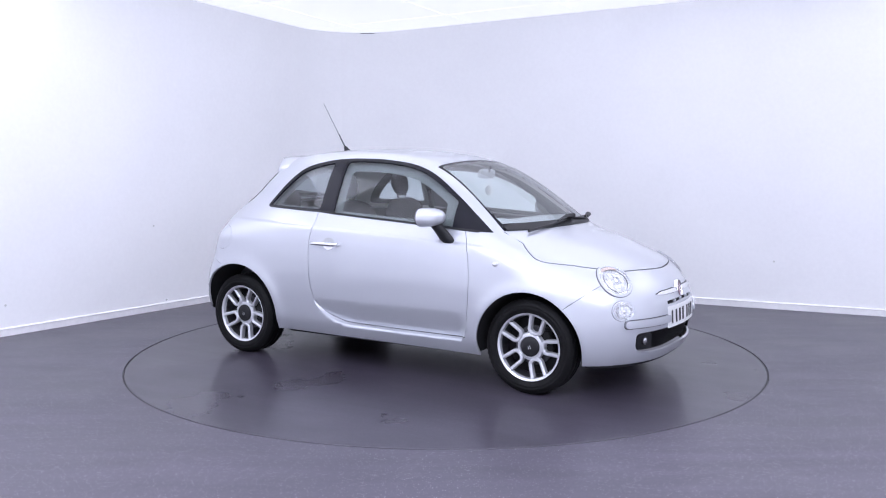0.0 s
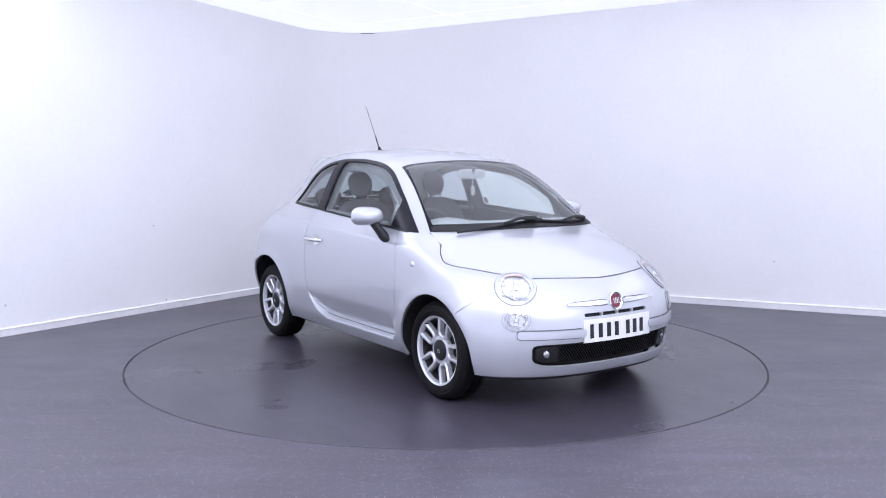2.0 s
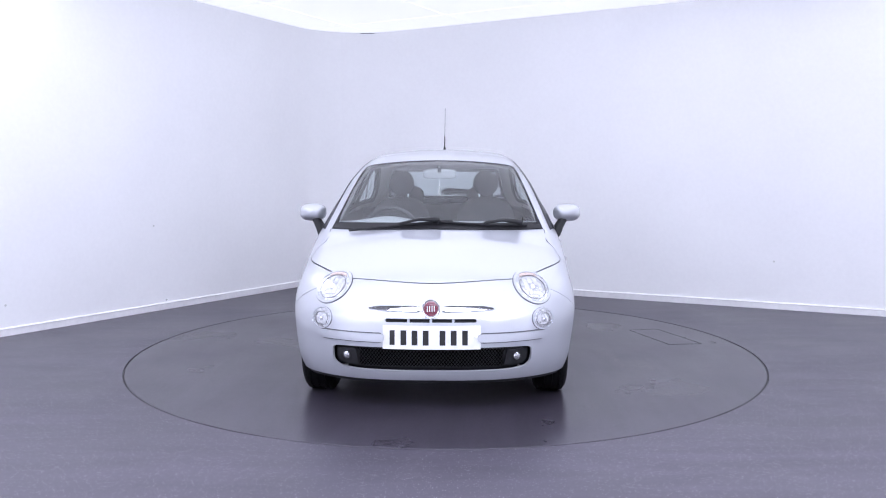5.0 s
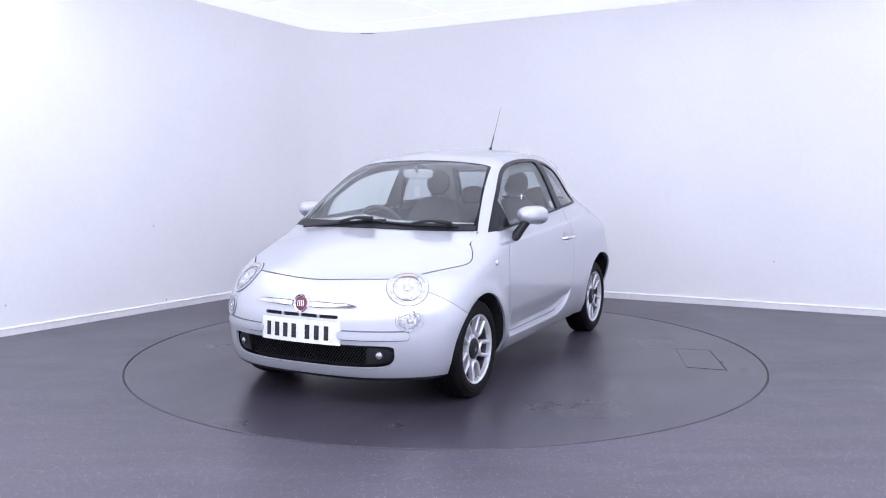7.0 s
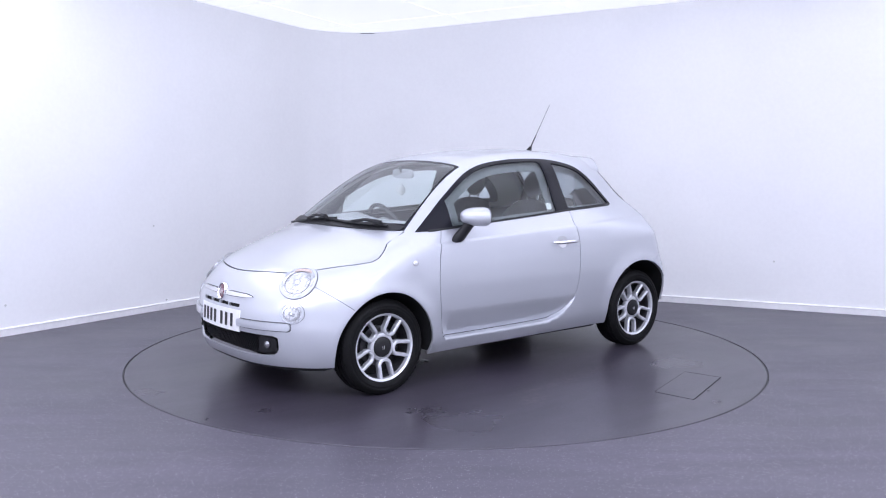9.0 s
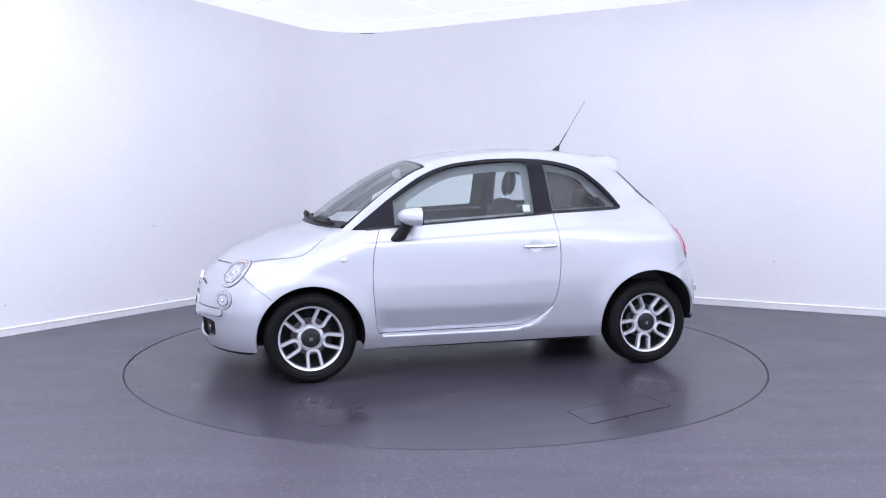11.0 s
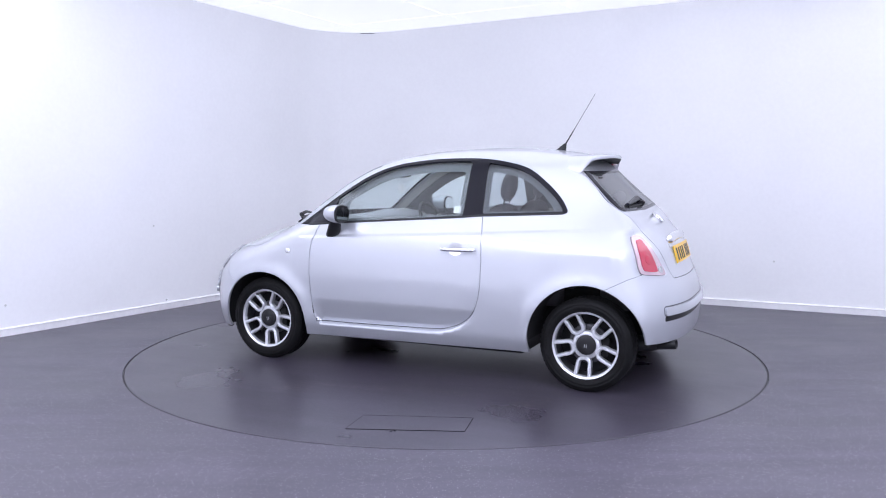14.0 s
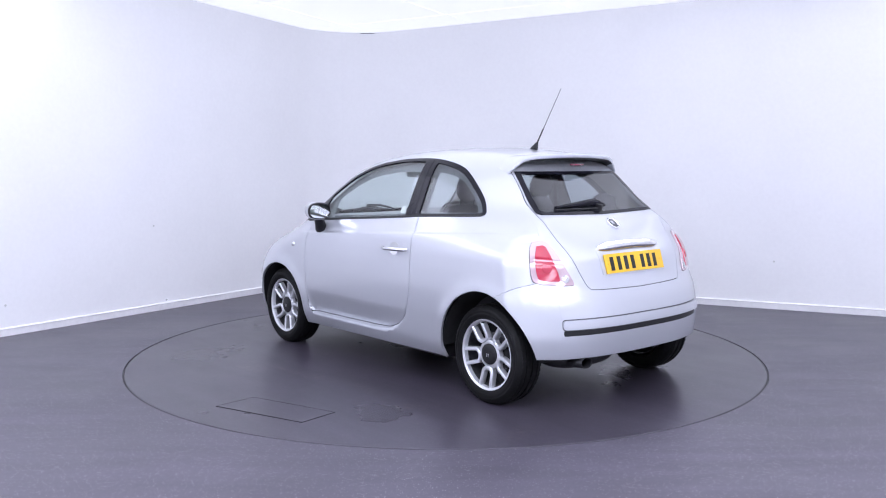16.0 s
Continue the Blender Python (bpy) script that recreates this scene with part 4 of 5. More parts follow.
# ---------------------------------------------------------------- wheels
def wheel():
    w = new("wheel")
    w.parent = car
    bm = bmesh.new()
    R = 0.2875
    prof = [(0.198, 0.070), (0.205, 0.085), (0.211, 0.0885), (0.213, 0.0868), (0.222, 0.0915), (0.236, 0.0938), (0.238, 0.0925), (0.250, 0.0925), (0.252, 0.0935), (0.264, 0.0892), (0.266, 0.0872), (0.275, 0.0805), (0.282, 0.072)]
    tread = [(R, 0.062), (R, 0.046), (R - 0.007, 0.045), (R - 0.007, 0.039), (R, 0.038), (R, 0.006), (R - 0.007, 0.005), (R - 0.007, -0.005), (R, -0.006), (R, -0.038), (R - 0.007, -0.039), (R - 0.007, -0.045), (R, -0.046), (R, -0.062)]
    lathe(bm, prof + tread + [(r, -h) for r, h in prof[::-1]], 72, pose(0, 0, 0, -90, 0, 0))
    # shoulder blocks
    for i in range(60):
        a = 2 * math.pi * i / 60
        for s in (1, -1):
            box(bm, 0, 0, 0, 0.015, 0.026, 0.006, m=Matrix.Rotation(a, 4, "Y") @ Matrix.Translation((0, s * 0.060, R - 0.0030)) @ Matrix.Rotation(s * -0.22, 4, "X"))
    part("tyre", bm, RUBBER, w, "black rubber tyre")
    bm = bmesh.new()
    lathe(bm, [(0.196, 0.082), (0.204, 0.086), (0.208, 0.082), (0.203, 0.072), (0.196, 0.055), (0.188, 0.055), (0.190, 0.070), (0.192, 0.079)], 72, pose(0, 0, 0, -90, 0, 0), closed=True)
    # five U-shaped loops, open to the rim
    T = pose(0, 0, 0, -90, 0, 0)
    for k in range(5):
        a = radians(90 + 72 * k)
        A = Matrix.Rotation(a, 4, "Z")
        hw, r1 = 0.037, 0.196
        line = [(r1, -hw - 0.007)] + [(r, -hw - 0.007 * (r - 0.12) / 0.08) for r in (0.165, 0.135)]
        line += [(0.112 - 0.030 * math.cos(t), hw * math.sin(t)) for t in np.linspace(-1.45, 1.45, 11)]
        line += [(r, hw + 0.007 * (r - 0.12) / 0.08) for r in (0.135, 0.165)] + [(r1, hw + 0.007)]
        rings = []
        for i, (r, t) in enumerate(line):
            p = Vector((r, t, 0))
            q0, q1 = Vector((*line[max(i - 1, 0)], 0)), Vector((*line[min(i + 1, len(line) - 1)], 0))
            d = (q1 - q0).normalized()
            s = Vector((-d.y, d.x, 0))
            h = 0.066 + 0.014 * (r - 0.08) / 0.12
            sec = [(-0.0125, -0.035), (-0.0105, -0.007), (-0.0050, 0.0), (0.0050, 0.0), (0.0105, -0.007), (0.0125, -0.035)]
            rings.append([T @ A @ (p + s * u + Vector((0, 0, h + v))) for u, v in sec])
        loft(bm, rings)
    # hub disc with a scalloped rim
    lathe(bm, [(0.0, 0.030), (0.088, 0.030), (0.088, 0.044), (0.082, 0.056), (0.066, 0.060), (0.064, 0.056), (0.0, 0.056)], 40, T)
    part("rim", bm, ALLOY, w, "silver five-loop alloy rim", sharp=30)
    # parts behind the spokes are coloured dark to hold the wheel's inner shade
    bm = bmesh.new()
    lathe(bm, [(0.196, 0.056), (0.190, 0.02), (0.188, -0.08), (0.182, -0.08), (0.183, 0.02), (0.188, 0.056)], 60, T, closed=True)
    part("rim_barrel", bm, STEEL, w, "inner barrel toned dark for shade behind the spokes")
    bm = bmesh.new()
    lathe(bm, [(0.0, 0.072), (0.032, 0.071), (0.053, 0.068), (0.060, 0.063), (0.062, 0.05), (0.0, 0.05)], 36, T)
    part("centre_cap", bm, BLACK, w, "black centre cap")
    bm = bmesh.new()
    for sx in (-0.006, 0.006):
        box(bm, sx, 0.004, 0.0725, 0.003, 0.022, 0.0016, m=T)
    part("cap_mark", bm, ALLOY, w, "small plain silver mark")
    bm = bmesh.new()
    lathe(bm, [(0.06, 0.002), (0.120, 0.002), (0.120, -0.020), (0.06, -0.020)], 48, T, closed=True)
    part("brake_disc", bm, STEEL, w, "steel brake disc toned dark for shade")
    bm = bmesh.new()
    box(bm, -0.105, 0.0, 0.005, 0.055, 0.12, 0.05, 0.012, m=T)
    lathe(bm, [(0.0, -0.03), (0.186, -0.03), (0.186, -0.045), (0.0, -0.045)], 32, T)
    part("brake_caliper", bm, DARK, w, "caliper and back plate toned black for shade")
    bm = bmesh.new()
    tube(bm, [T @ Vector((0.06, -0.172, 0.062)), T @ Vector((0.062, -0.176, 0.085))], 0.004, 6)
    part("valve", bm, BLACK, w)
    return w


first = wheel()
WHEEL_Y = 0.690
spots = [(1.15, 1, 8), (-1.15, 1, -6), (1.15, -1, 20), (-1.15, -1, 3)]
for k, (wx, s, spin) in enumerate(spots):
    m = Matrix.Translation(OFF) @ pose(wx, s * WHEEL_Y, 0.2875, 0, 0, 0 if s > 0 else 180) @ Matrix.Rotation(radians(spin), 4, "Y")
    if k == 0:
        first.matrix_basis = m
    else:
        copy_thing(first, m)


# ---------------------------------------------------------------- lamps and trim
def lie(c, n, up=(0, 0, 1)):
    """A frame at c whose z looks along n and whose y is as upright as can be."""
    n = Vector(n).normalized()
    x = Vector(up).cross(n).normalized()
    y = n.cross(x)
    m = Matrix((x, y, n)).transposed().to_4x4()
    m.translation = c
    return m


def flat_patch(name, axis, poly, off, rim, material, parent=car, label="", step=0.02, flip=False):
    cut = sheet(axis, poly, [], step)["rest"]
    o = panel(name, [skinned(axis, cut, off, flip=flip, rim=rim)], material, parent, label)
    if parent is not car:
        o.location = (0, 0, 0)
    return o


def flush_lamp(name, y, z, lean, rx, ry, side, label, bowl, amber):
    """A lamp set flush in the body: dark gap, silver bezel, reflector with bowl ring and bulb, clear lens."""
    c, n = at("front", y, z)
    n = (n + Vector(lean)).normalized()
    m = lie(c, n)
    ax = (tuple(c), tuple(m.col[0][:3]), tuple(m.col[1][:3]), tuple(n))
    flip = side < 0

    def patch(part_name, poly, off, rim, material, parent, text="", hole=None):
        cut = sheet(ax, poly, [("hole", hole)] if hole else [], 0.012)["rest"]
        o = panel(part_name, [skinned(ax, cut, off, flip=flip, rim=rim)], material, parent, text)
        if parent is not car:
            o.location = (0, 0, 0)
        return o
    oval = lambda k, dx=0.0, dy=0.0: ellipse(dx * rx, dy * ry, k * rx, k * ry, 36)
    lamp = patch(name, oval(1.0), 0.0065, 0.008, PAINT, car, label, oval(0.88))
    patch("lamp_joint", oval(1.035), 0.0015, 0.002, STEEL, lamp, "dark gap round the lamp")
    patch("reflector", oval(0.89), 0.003, 0.002, REFLECTOR, lamp, "bright faceted reflector")
    patch("bowl_ring", oval(bowl + 0.022, 0, -0.06), 0.0056, 0.003, STEEL, lamp, "dark ring of the bowl", oval(bowl, 0, -0.06))
    for k, (fx, fy, fw, fh) in enumerate(((-0.34, 0.06, 0.13, 0.34), (-0.08, 0.24, 0.12, 0.16), (0.20, 0.20, 0.12, 0.22), (0.38, -0.10, 0.10, 0.26), (0.08, -0.42, 0.22, 0.10), (-0.24, -0.40, 0.10, 0.12))):
        q = bowl / 0.66
        patch("facet", [((fx + u * fw) * rx * q, (fy + v * fh) * ry * q) for u, v in ((-1, -0.8), (0.7, -1), (1, 0.8), (-0.7, 1))], 0.0048 + 0.0004 * (k % 3), 0.002, CLEARLENS, lamp)
    if amber:
        patch("amber_filter", [(x * rx, y2 * ry) for x, y2 in [(0.50, 0.56), (0.44, 0.72), (0.25, 0.80), (0.0, 0.83), (-0.25, 0.80), (-0.44, 0.72), (-0.50, 0.56), (-0.25, 0.64), (0.0, 0.66), (0.25, 0.64)]], 0.0062, 0.003, AMBER, lamp, "pale amber indicator")
    p0, n0 = project(ax, [0.0], [-0.08 * ry], 0.004)
    cc, nn = Vector(p0[0]), Vector(n0[0])
    cc.y, nn.y = cc.y * side, nn.y * side
    bm = bmesh.new()
    blob(bm, lie(cc, nn) @ Matrix.Diagonal((0.12 * rx, 0.17 * ry, 0.008, 1)), 2.0, 18, 8)
    part("bulb", bm, CHROME, lamp, "pale bulb cover")
    o = patch("lens", oval(0.90), 0.0135, 0.008, LENS, lamp, "clear lens")
    o.visible_shadow = False


for s in (1, -1):
    flush_lamp("headlight", 0.556, 0.699, (0.15, 0, 0), 0.114, 0.115, s, "round clear headlight with a silver bezel", 0.68, True)
    flush_lamp("indicator_lamp", 0.612, 0.528, (0.25, 0, 0.02), 0.076, 0.060, s, "small oval clear lamp below the headlight", 0.62, False)
    # fog lamp in the grille's end
    flat_patch("fog_lamp_housing", "front", [(s * y, z) for y, z in [(0.40, 0.285), (0.47, 0.283), (0.522, 0.308), (0.528, 0.36), (0.51, 0.374), (0.42, 0.378)]], -0.016, 0.02, BLACK, label="black fog lamp housing")
    c, n = at("front", 0.47, 0.335, -0.012)
    c.y, n.y = c.y * s, n.y * s
    bm = bmesh.new()
    lathe(bm, [(0.026, -0.004), (0.026, 0.004), (0.021, 0.005), (0.019, 0.000), (0.0, -0.003)], 24, lie(c, (0.95, 0.3 * s, 0)))
    fog = part("fog_lamp", bm, BLACK, car, "small round fog lamp")
    bm = bmesh.new()
    lathe(bm, [(0.019, 0.001), (0.012, 0.005), (0.0, 0.006)], 20, lie(c, (0.95, 0.3 * s, 0)))
    part("fog_lens", bm, REFLECTOR, fog, "bright glass")
    # chrome whiskers beside the badge
    w = [(0.062, 0.603), (0.10, 0.606), (0.28, 0.604), (0.332, 0.597), (0.338, 0.594), (0.332, 0.591), (0.28, 0.587), (0.10, 0.583), (0.062, 0.584)]
    # black patch added beneath the bar to draw its dark shaded edge
    flat_patch("whisker_shade", "front", [(s * y, 0.594 + (z - 0.592) * 1.35) for y, z in w], 0.004, 0.005, BLACK, label="dark patch added as shade under the chrome trim")
    flat_patch("chrome_whisker", "front", [(s * y, z) for y, z in w], 0.012, 0.012, CHROME, label="tapered chrome trim bar")
    # bumper moulding between the plate and the corner
    f_cut = sheet("front", [(s * y, z) for y, z in rounded(0.25, 0.425, 0.612, 0.468, 0.017)], [])["rest"]
    # dark strip laid round the moulding, its shadow lines put into colour
    flat_patch("moulding_shade", "front", [(s * y, z) for y, z in rounded(0.26, 0.4175, 0.6145, 0.4735, 0.019)], 0.0015, 0.002, STEEL, label="dark strip painted as shadow round the moulding")
    panel("bumper_moulding", [skinned("front", f_cut, 0.018, rim=0.019)], PAINT, car)

# mesh of the lower intake
pieces = []
for k in range(-30, 31):
    for lean in (1, -1):
        line = []
        for t in np.linspace(-0.07, 0.07, 8):
            y, z = k * 0.0185 + lean * t * 0.75, 0.33 + t
            if inside(GRILLE, np.array([y]), np.array([z]))[0] and abs(y) < 0.41:
                line.append((y, z))
        if len(line) > 2:
            a = np.array(strip(line, 0.004))
            m = len(line)
            p, n = project("front", a[:, 0], a[:, 1], -0.024)
            pieces.append((p, [(i, i + 1, 2 * m - 2 - i, 2 * m - 1 - i) for i in range(m - 1)], n))
o = panel("grille_mesh", pieces, GLOSSBLACK, car, "fine black diamond mesh")
tagged(o, kind="stuff")
for y in (-0.12, 0.0, 0.12):
    c, n = at("front", y, 0.539)
    bm = bmesh.new()
    box(bm, c.x - 0.008, c.y, c.z, 0.02, 0.014, 0.02, 0.003)
    part("slot_bridge", bm, PAINT, car)


def badge(name, m, rx, ry, fill, label, bars=4):
    bm = bmesh.new()
    S = Matrix.Diagonal((rx, ry, 1, 1))
    lathe(bm, [(0.0, -0.01), (1.0, -0.01), (1.0, 0.006), (0.92, 0.010), (0.82, 0.006), (0.78, 0.003), (0.0, 0.003)], 40, m @ S)
    b = part(name, bm, CHROME, car, label)
    bm = bmesh.new()
    lathe(bm, [(0.0, 0.0072), (0.6, 0.0065), (0.76, 0.004), (0.76, 0.0), (0.0, 0.0)], 32, m @ S)
    part("enamel", bm, fill, b, "plain enamel field")
    for k in range(bars):
        bm = bmesh.new()
        box(bm, (-0.375 + 0.25 * k) * rx, 0, 0.0078, 0.10 * rx, 0.62 * ry, 0.002, m=m)
        part("badge_bar", bm, CHROME, b)


c, n = at("front", 0.0, 0.597)
badge("front_badge", lie(c + n * 0.008, (1, 0, 0.22)), 0.050, 0.053, RED, "round chrome badge with a dark red field")


def plate(name, m, w, h, face, label, bow):
    """A number plate; its characters stand as plain bars."""
    bm = bmesh.new()
    rings = []
    for i in range(13):
        u = -1 + 2 * i / 12
        z = -bow * u * u
        rings.append([m @ Vector((u * w / 2, y, z + d)) for y, d in ((-h / 2, 0), (h / 2, 0), (h / 2, 0.006), (-h / 2, 0.006))])
    loft(bm, rings)
    p = part(name, bm, face, car, label, sharp=50)
    for k in range(7):
        x = -0.209 + 0.0595 * k + (0.030 if k > 3 else 0)
        bm = bmesh.new()
        u = x / (w / 2)
        box(bm, x, -0.002, 0.0066 - bow * u * u, 0.031, 0.079, 0.0016, m=m)
        part("plate_bar", bm, INK, p, "plain dark bar")
    for x in (-0.235, 0.235):
        bm = bmesh.new()
        lathe(bm, [(0.008, 0.0), (0.007, 0.003), (0.0, 0.0035)], 12, m @ Matrix.Translation((x, 0, 0.006 - bow * 0.85)))
        part("plate_screw", bm, face, p)


c, n = at("front", 0.0, 0.455)
plate("front_plate", lie(Vector((1.853, 0.004, 0.452)), (1, 0, 0.05)), 0.525, 0.128, WHITE_PLATE, "white front number plate with dark bars", 0.022)

# ---------------------------------------------------------------- sides: mirrors, handles, repeaters, sill ledge
for s in (1, -1):
    M = Matrix.Diagonal((1, s, 1, 1))
    mirror = new("door_mirror")
    mirror.parent, mirror.location = car, OFF
    tagged(mirror, "silver-capped door mirror on a black stalk")
    bm = bmesh.new()
    rings = []
    for t in np.linspace(0, 1, 12):
        # shell from the glass side forward, closing like half an egg
        k = math.sqrt(max(0.0, 1 - (t * 0.985) ** 2.4))
        rings.append([M @ Vector((0.475 + 0.135 * t, 0.868 + 0.022 * t * -1 + 0.092 * k * math.copysign(abs(math.cos(a)) ** 0.75, math.cos(a)), 1.045 + 0.004 * t + 0.060 * k * math.copysign(abs(math.sin(a)) ** 0.8, math.sin(a)))) for a in np.linspace(0, 2 * math.pi, 32, endpoint=False)])
    loft(bm, rings)
    part("mirror_cap", bm, PAINT, mirror)
    bm = bmesh.new()
    rings = [[M @ Vector((x, 0.868 + k * 0.090 * math.copysign(abs(math.cos(a)) ** 0.75, math.cos(a)), 1.045 + k * 0.058 * math.copysign(abs(math.sin(a)) ** 0.8, math.sin(a)))) for a in np.linspace(0, 2 * math.pi, 32, endpoint=False)] for x, k in ((0.476, 1.0), (0.466, 0.985), (0.464, 0.90), (0.470, 0.89))]
    loft(bm, rings)
    part("mirror_rim", bm, BLACK, mirror, "black rim")
    bm = bmesh.new()
    rings = [[M @ Vector((x, 0.868 + 0.078 * math.copysign(abs(math.cos(a)) ** 0.75, math.cos(a)), 1.045 + 0.049 * math.copysign(abs(math.sin(a)) ** 0.8, math.sin(a)))) for a in np.linspace(0, 2 * math.pi, 32, endpoint=False)] for x in (0.470, 0.463)]
    loft(bm, rings)
    part("mirror_glass", bm, MIRROR, mirror, "mirror glass")
    bm = bmesh.new()
    rings = []
    for t in np.linspace(0, 1, 9):
        cx, cy, cz = 0.605 - 0.075 * t, 0.772 + 0.075 * t ** 1.3, 0.885 + 0.135 * t
        ax, ay = 0.052 - 0.012 * t, 0.040 - 0.010 * t
        if t == 0:
            ax, ay = 0.040, 0.028
        rings.append([M @ Vector((cx + ax * math.cos(a), cy + ay * math.sin(a), cz + (0.016 * math.cos(a) if t > 0.8 else 0))) for a in np.linspace(0, 2 * math.pi, 20, endpoint=False)])
    loft(bm, rings)
    part("mirror_stalk", bm, BLACK, mirror, "matt black stalk")

    handle = new("door_handle")
    handle.parent, handle.location = car, OFF
    # flat bright patch: light on the handle hollow's lower half, put into colour
    flat_patch("scoop_lit", "side", [(x, z) for x, z in ellipse(-0.318, 0.838, 0.048, 0.040, 28) if z < 0.838], 0.002, 0.003, CHROME, handle, "bright patch painted as the lit lower half of the hollow", flip=s < 0)
    bm = bmesh.new()
    y0 = at("side", -0.34, 0.838)[0].y
    tube(bm, [M @ Vector(p) for p in ((-0.225, y0 + 0.006, 0.838), (-0.235, y0 + 0.026, 0.838), (-0.26, y0 + 0.036, 0.838), (-0.34, y0 + 0.040, 0.839), (-0.42, y0 + 0.036, 0.840), (-0.445, y0 + 0.026, 0.840), (-0.456, y0 + 0.004, 0.840))], [0.008, 0.012, 0.0125, 0.0125, 0.0125, 0.012, 0.009], 12)
    part("grip", bm, CHROME, handle, "satin chrome grip")
    # flat grey patch: the hollow's upper shadow, put into colour
    flat_patch("scoop_shade", "side", [(x, z) for x, z in ellipse(-0.318, 0.846, 0.048, 0.034, 28) if z > 0.8395], 0.0022, 0.003, DASH, handle, "grey patch painted as the shaded upper half of the hollow", flip=s < 0)
    c, n = at("side", 0.943, 0.779)
    bm = bmesh.new()
    blob(bm, M @ lie(c, n) @ Matrix.Diagonal((0.022, 0.017, 0.010, 1)), 2.0, 18, 8)
    part("side_repeater", bm, CLEARLENS, car, "small clear oval side repeater")
    # waist strip of the side glass
    base = [(0.80, 0.962), (0.371, 0.993), (-0.329, 1.039), (-0.457, 1.050), (-0.968, 1.071)]
    flat_patch("waist_strip", "side", strip(dense(base, 0.05, False), 0.012), 0.005, 0.006, BLACK, label="black rubber glass seal", flip=s < 0)
    flat_patch("door_pillar_cover", "side", [(-0.345, 1.045), (-0.345, 1.395), (-0.398, 1.395), (-0.415, 1.05)], 0.004, 0.004, GLOSSBLACK, label="black door pillar cover", flip=s < 0)

# paper sticker on the inside of the left door glass, and a round one on the right
for f, x, z in ((False, -0.285, 1.085), ):
    flat_patch("glass_sticker", "side", rounded(x - 0.025, z - 0.022, x + 0.025, z + 0.022, 0.004), -0.008, 0.001, PAPER, label="small white paper sticker", flip=f)

# ---------------------------------------------------------------- wipers, aerial, spoiler
def on_screen(x, y, off):
    return at("top", x, abs(y), off)[0] * 1 if y >= 0 else (lambda v: Vector((v.x, -v.y, v.z)))(at("top", x, -y, off)[0])


for (px, py), (bx0, by0), (bx1, by1), hub in (((1.075, 0.02), (1.03, -0.62 + 0.08), (1.055, 0.10), 0), ((0.985, 0.52), (1.07, 0.02), (0.97, 0.56), 1)):
    wiper = new("wiper")
    wiper.parent, wiper.location = car, OFF
    tagged(wiper, "black windscreen wiper")
    bm = bmesh.new()
    line = [on_screen(bx0 + (bx1 - bx0) * t + 0.035 * math.sin(math.pi * t), by0 + (by1 - by0) * t, 0.016) for t in np.linspace(0, 1, 9)]
    tube(bm, line, 0.008, 6)
    part("blade", bm, BLACK, wiper)
    bm = bmesh.new()
    mid = on_screen(bx0 + (bx1 - bx0) * 0.5 + 0.035, by0 + (by1 - by0) * 0.5, 0.03)
    tube(bm, [on_screen(px, py, 0.018), on_screen(px, py, 0.04), (on_screen(px, py, 0.045) + mid) / 2 + Vector((0, 0, 0.012)), mid], [0.014, 0.015, 0.010, 0.007], 8)
    part("arm", bm, BLACK, wiper)
flat_patch("scuttle", "top", [(hood_back(y) + 0.004, y) for y in np.linspace(-0.655, 0.655, 27)] + [(hood_back(y) - 0.05 + 0.02 * (y / 0.655) ** 8, y) for y in np.linspace(0.65, -0.65, 27)], 0.008, 0.01, BLACK, label="black plastic scuttle panel")

aerial = new("aerial")
aerial.parent, aerial.location = car, OFF
tagged(aerial, "thin black roof aerial")
z0 = at("top", -0.765, 0.0)[0].z
bm = bmesh.new()
rings = [[Vector((-0.752 - 0.035 * t + (0.040 - 0.030 * t) * math.cos(a), (0.016 - 0.009 * t) * math.sin(a), z0 - 0.006 + 0.05 * t)) for a in np.linspace(0, 2 * math.pi, 16, endpoint=False)] for t in np.linspace(0, 1, 5)]
loft(bm, rings)
part("aerial_foot", bm, BLACK, aerial)
bm = bmesh.new()
tip = Vector((-0.990, 0, 1.842))
foot = Vector((-0.785, 0, z0 + 0.035))
tube(bm, [foot, foot.lerp(tip, 0.28)], [0.0048, 0.0042], 8)
part("aerial_sleeve", bm, BLACK, aerial)
bm = bmesh.new()
tube(bm, [foot.lerp(tip, 0.275), tip], [0.0024, 0.0016], 8)
part("aerial_rod", bm, STEEL, aerial, "thin grey rod")

# spoiler: a lip that carries the roof line back over the rear window
bm = bmesh.new()
rings = []
for y in np.linspace(-0.485, 0.485, 25):
    q = abs(y) / 0.485
    xr = roof_back(abs(y) * 0.9)
    zt = at("top", xr + 0.05, min(abs(y), 0.475))[0].z - (0.02 * max(0, q - 0.88) / 0.12)
    tipx = xr - 0.135 + 0.075 * q ** 3
    zz = zt - 0.008 + 0.012 * (1 - q * q)
    rings.append([Vector(p) for p in ((xr + 0.06, y, zt + 0.004), (xr + 0.0, y, zt + 0.006), (tipx + 0.04, y, zz + 0.008), (tipx + 0.006, y, zz + 0.004), (tipx, y, zz - 0.006), (tipx + 0.006, y, zz - 0.020), (tipx + 0.05, y, zz - 0.022), (xr + 0.0, y, zz - 0.027), (xr + 0.06, y, zz - 0.02))])
loft(bm, rings)
sp = part("spoiler", bm, PAINT, car, sharp=60)
bm = bmesh.new()
rings = []
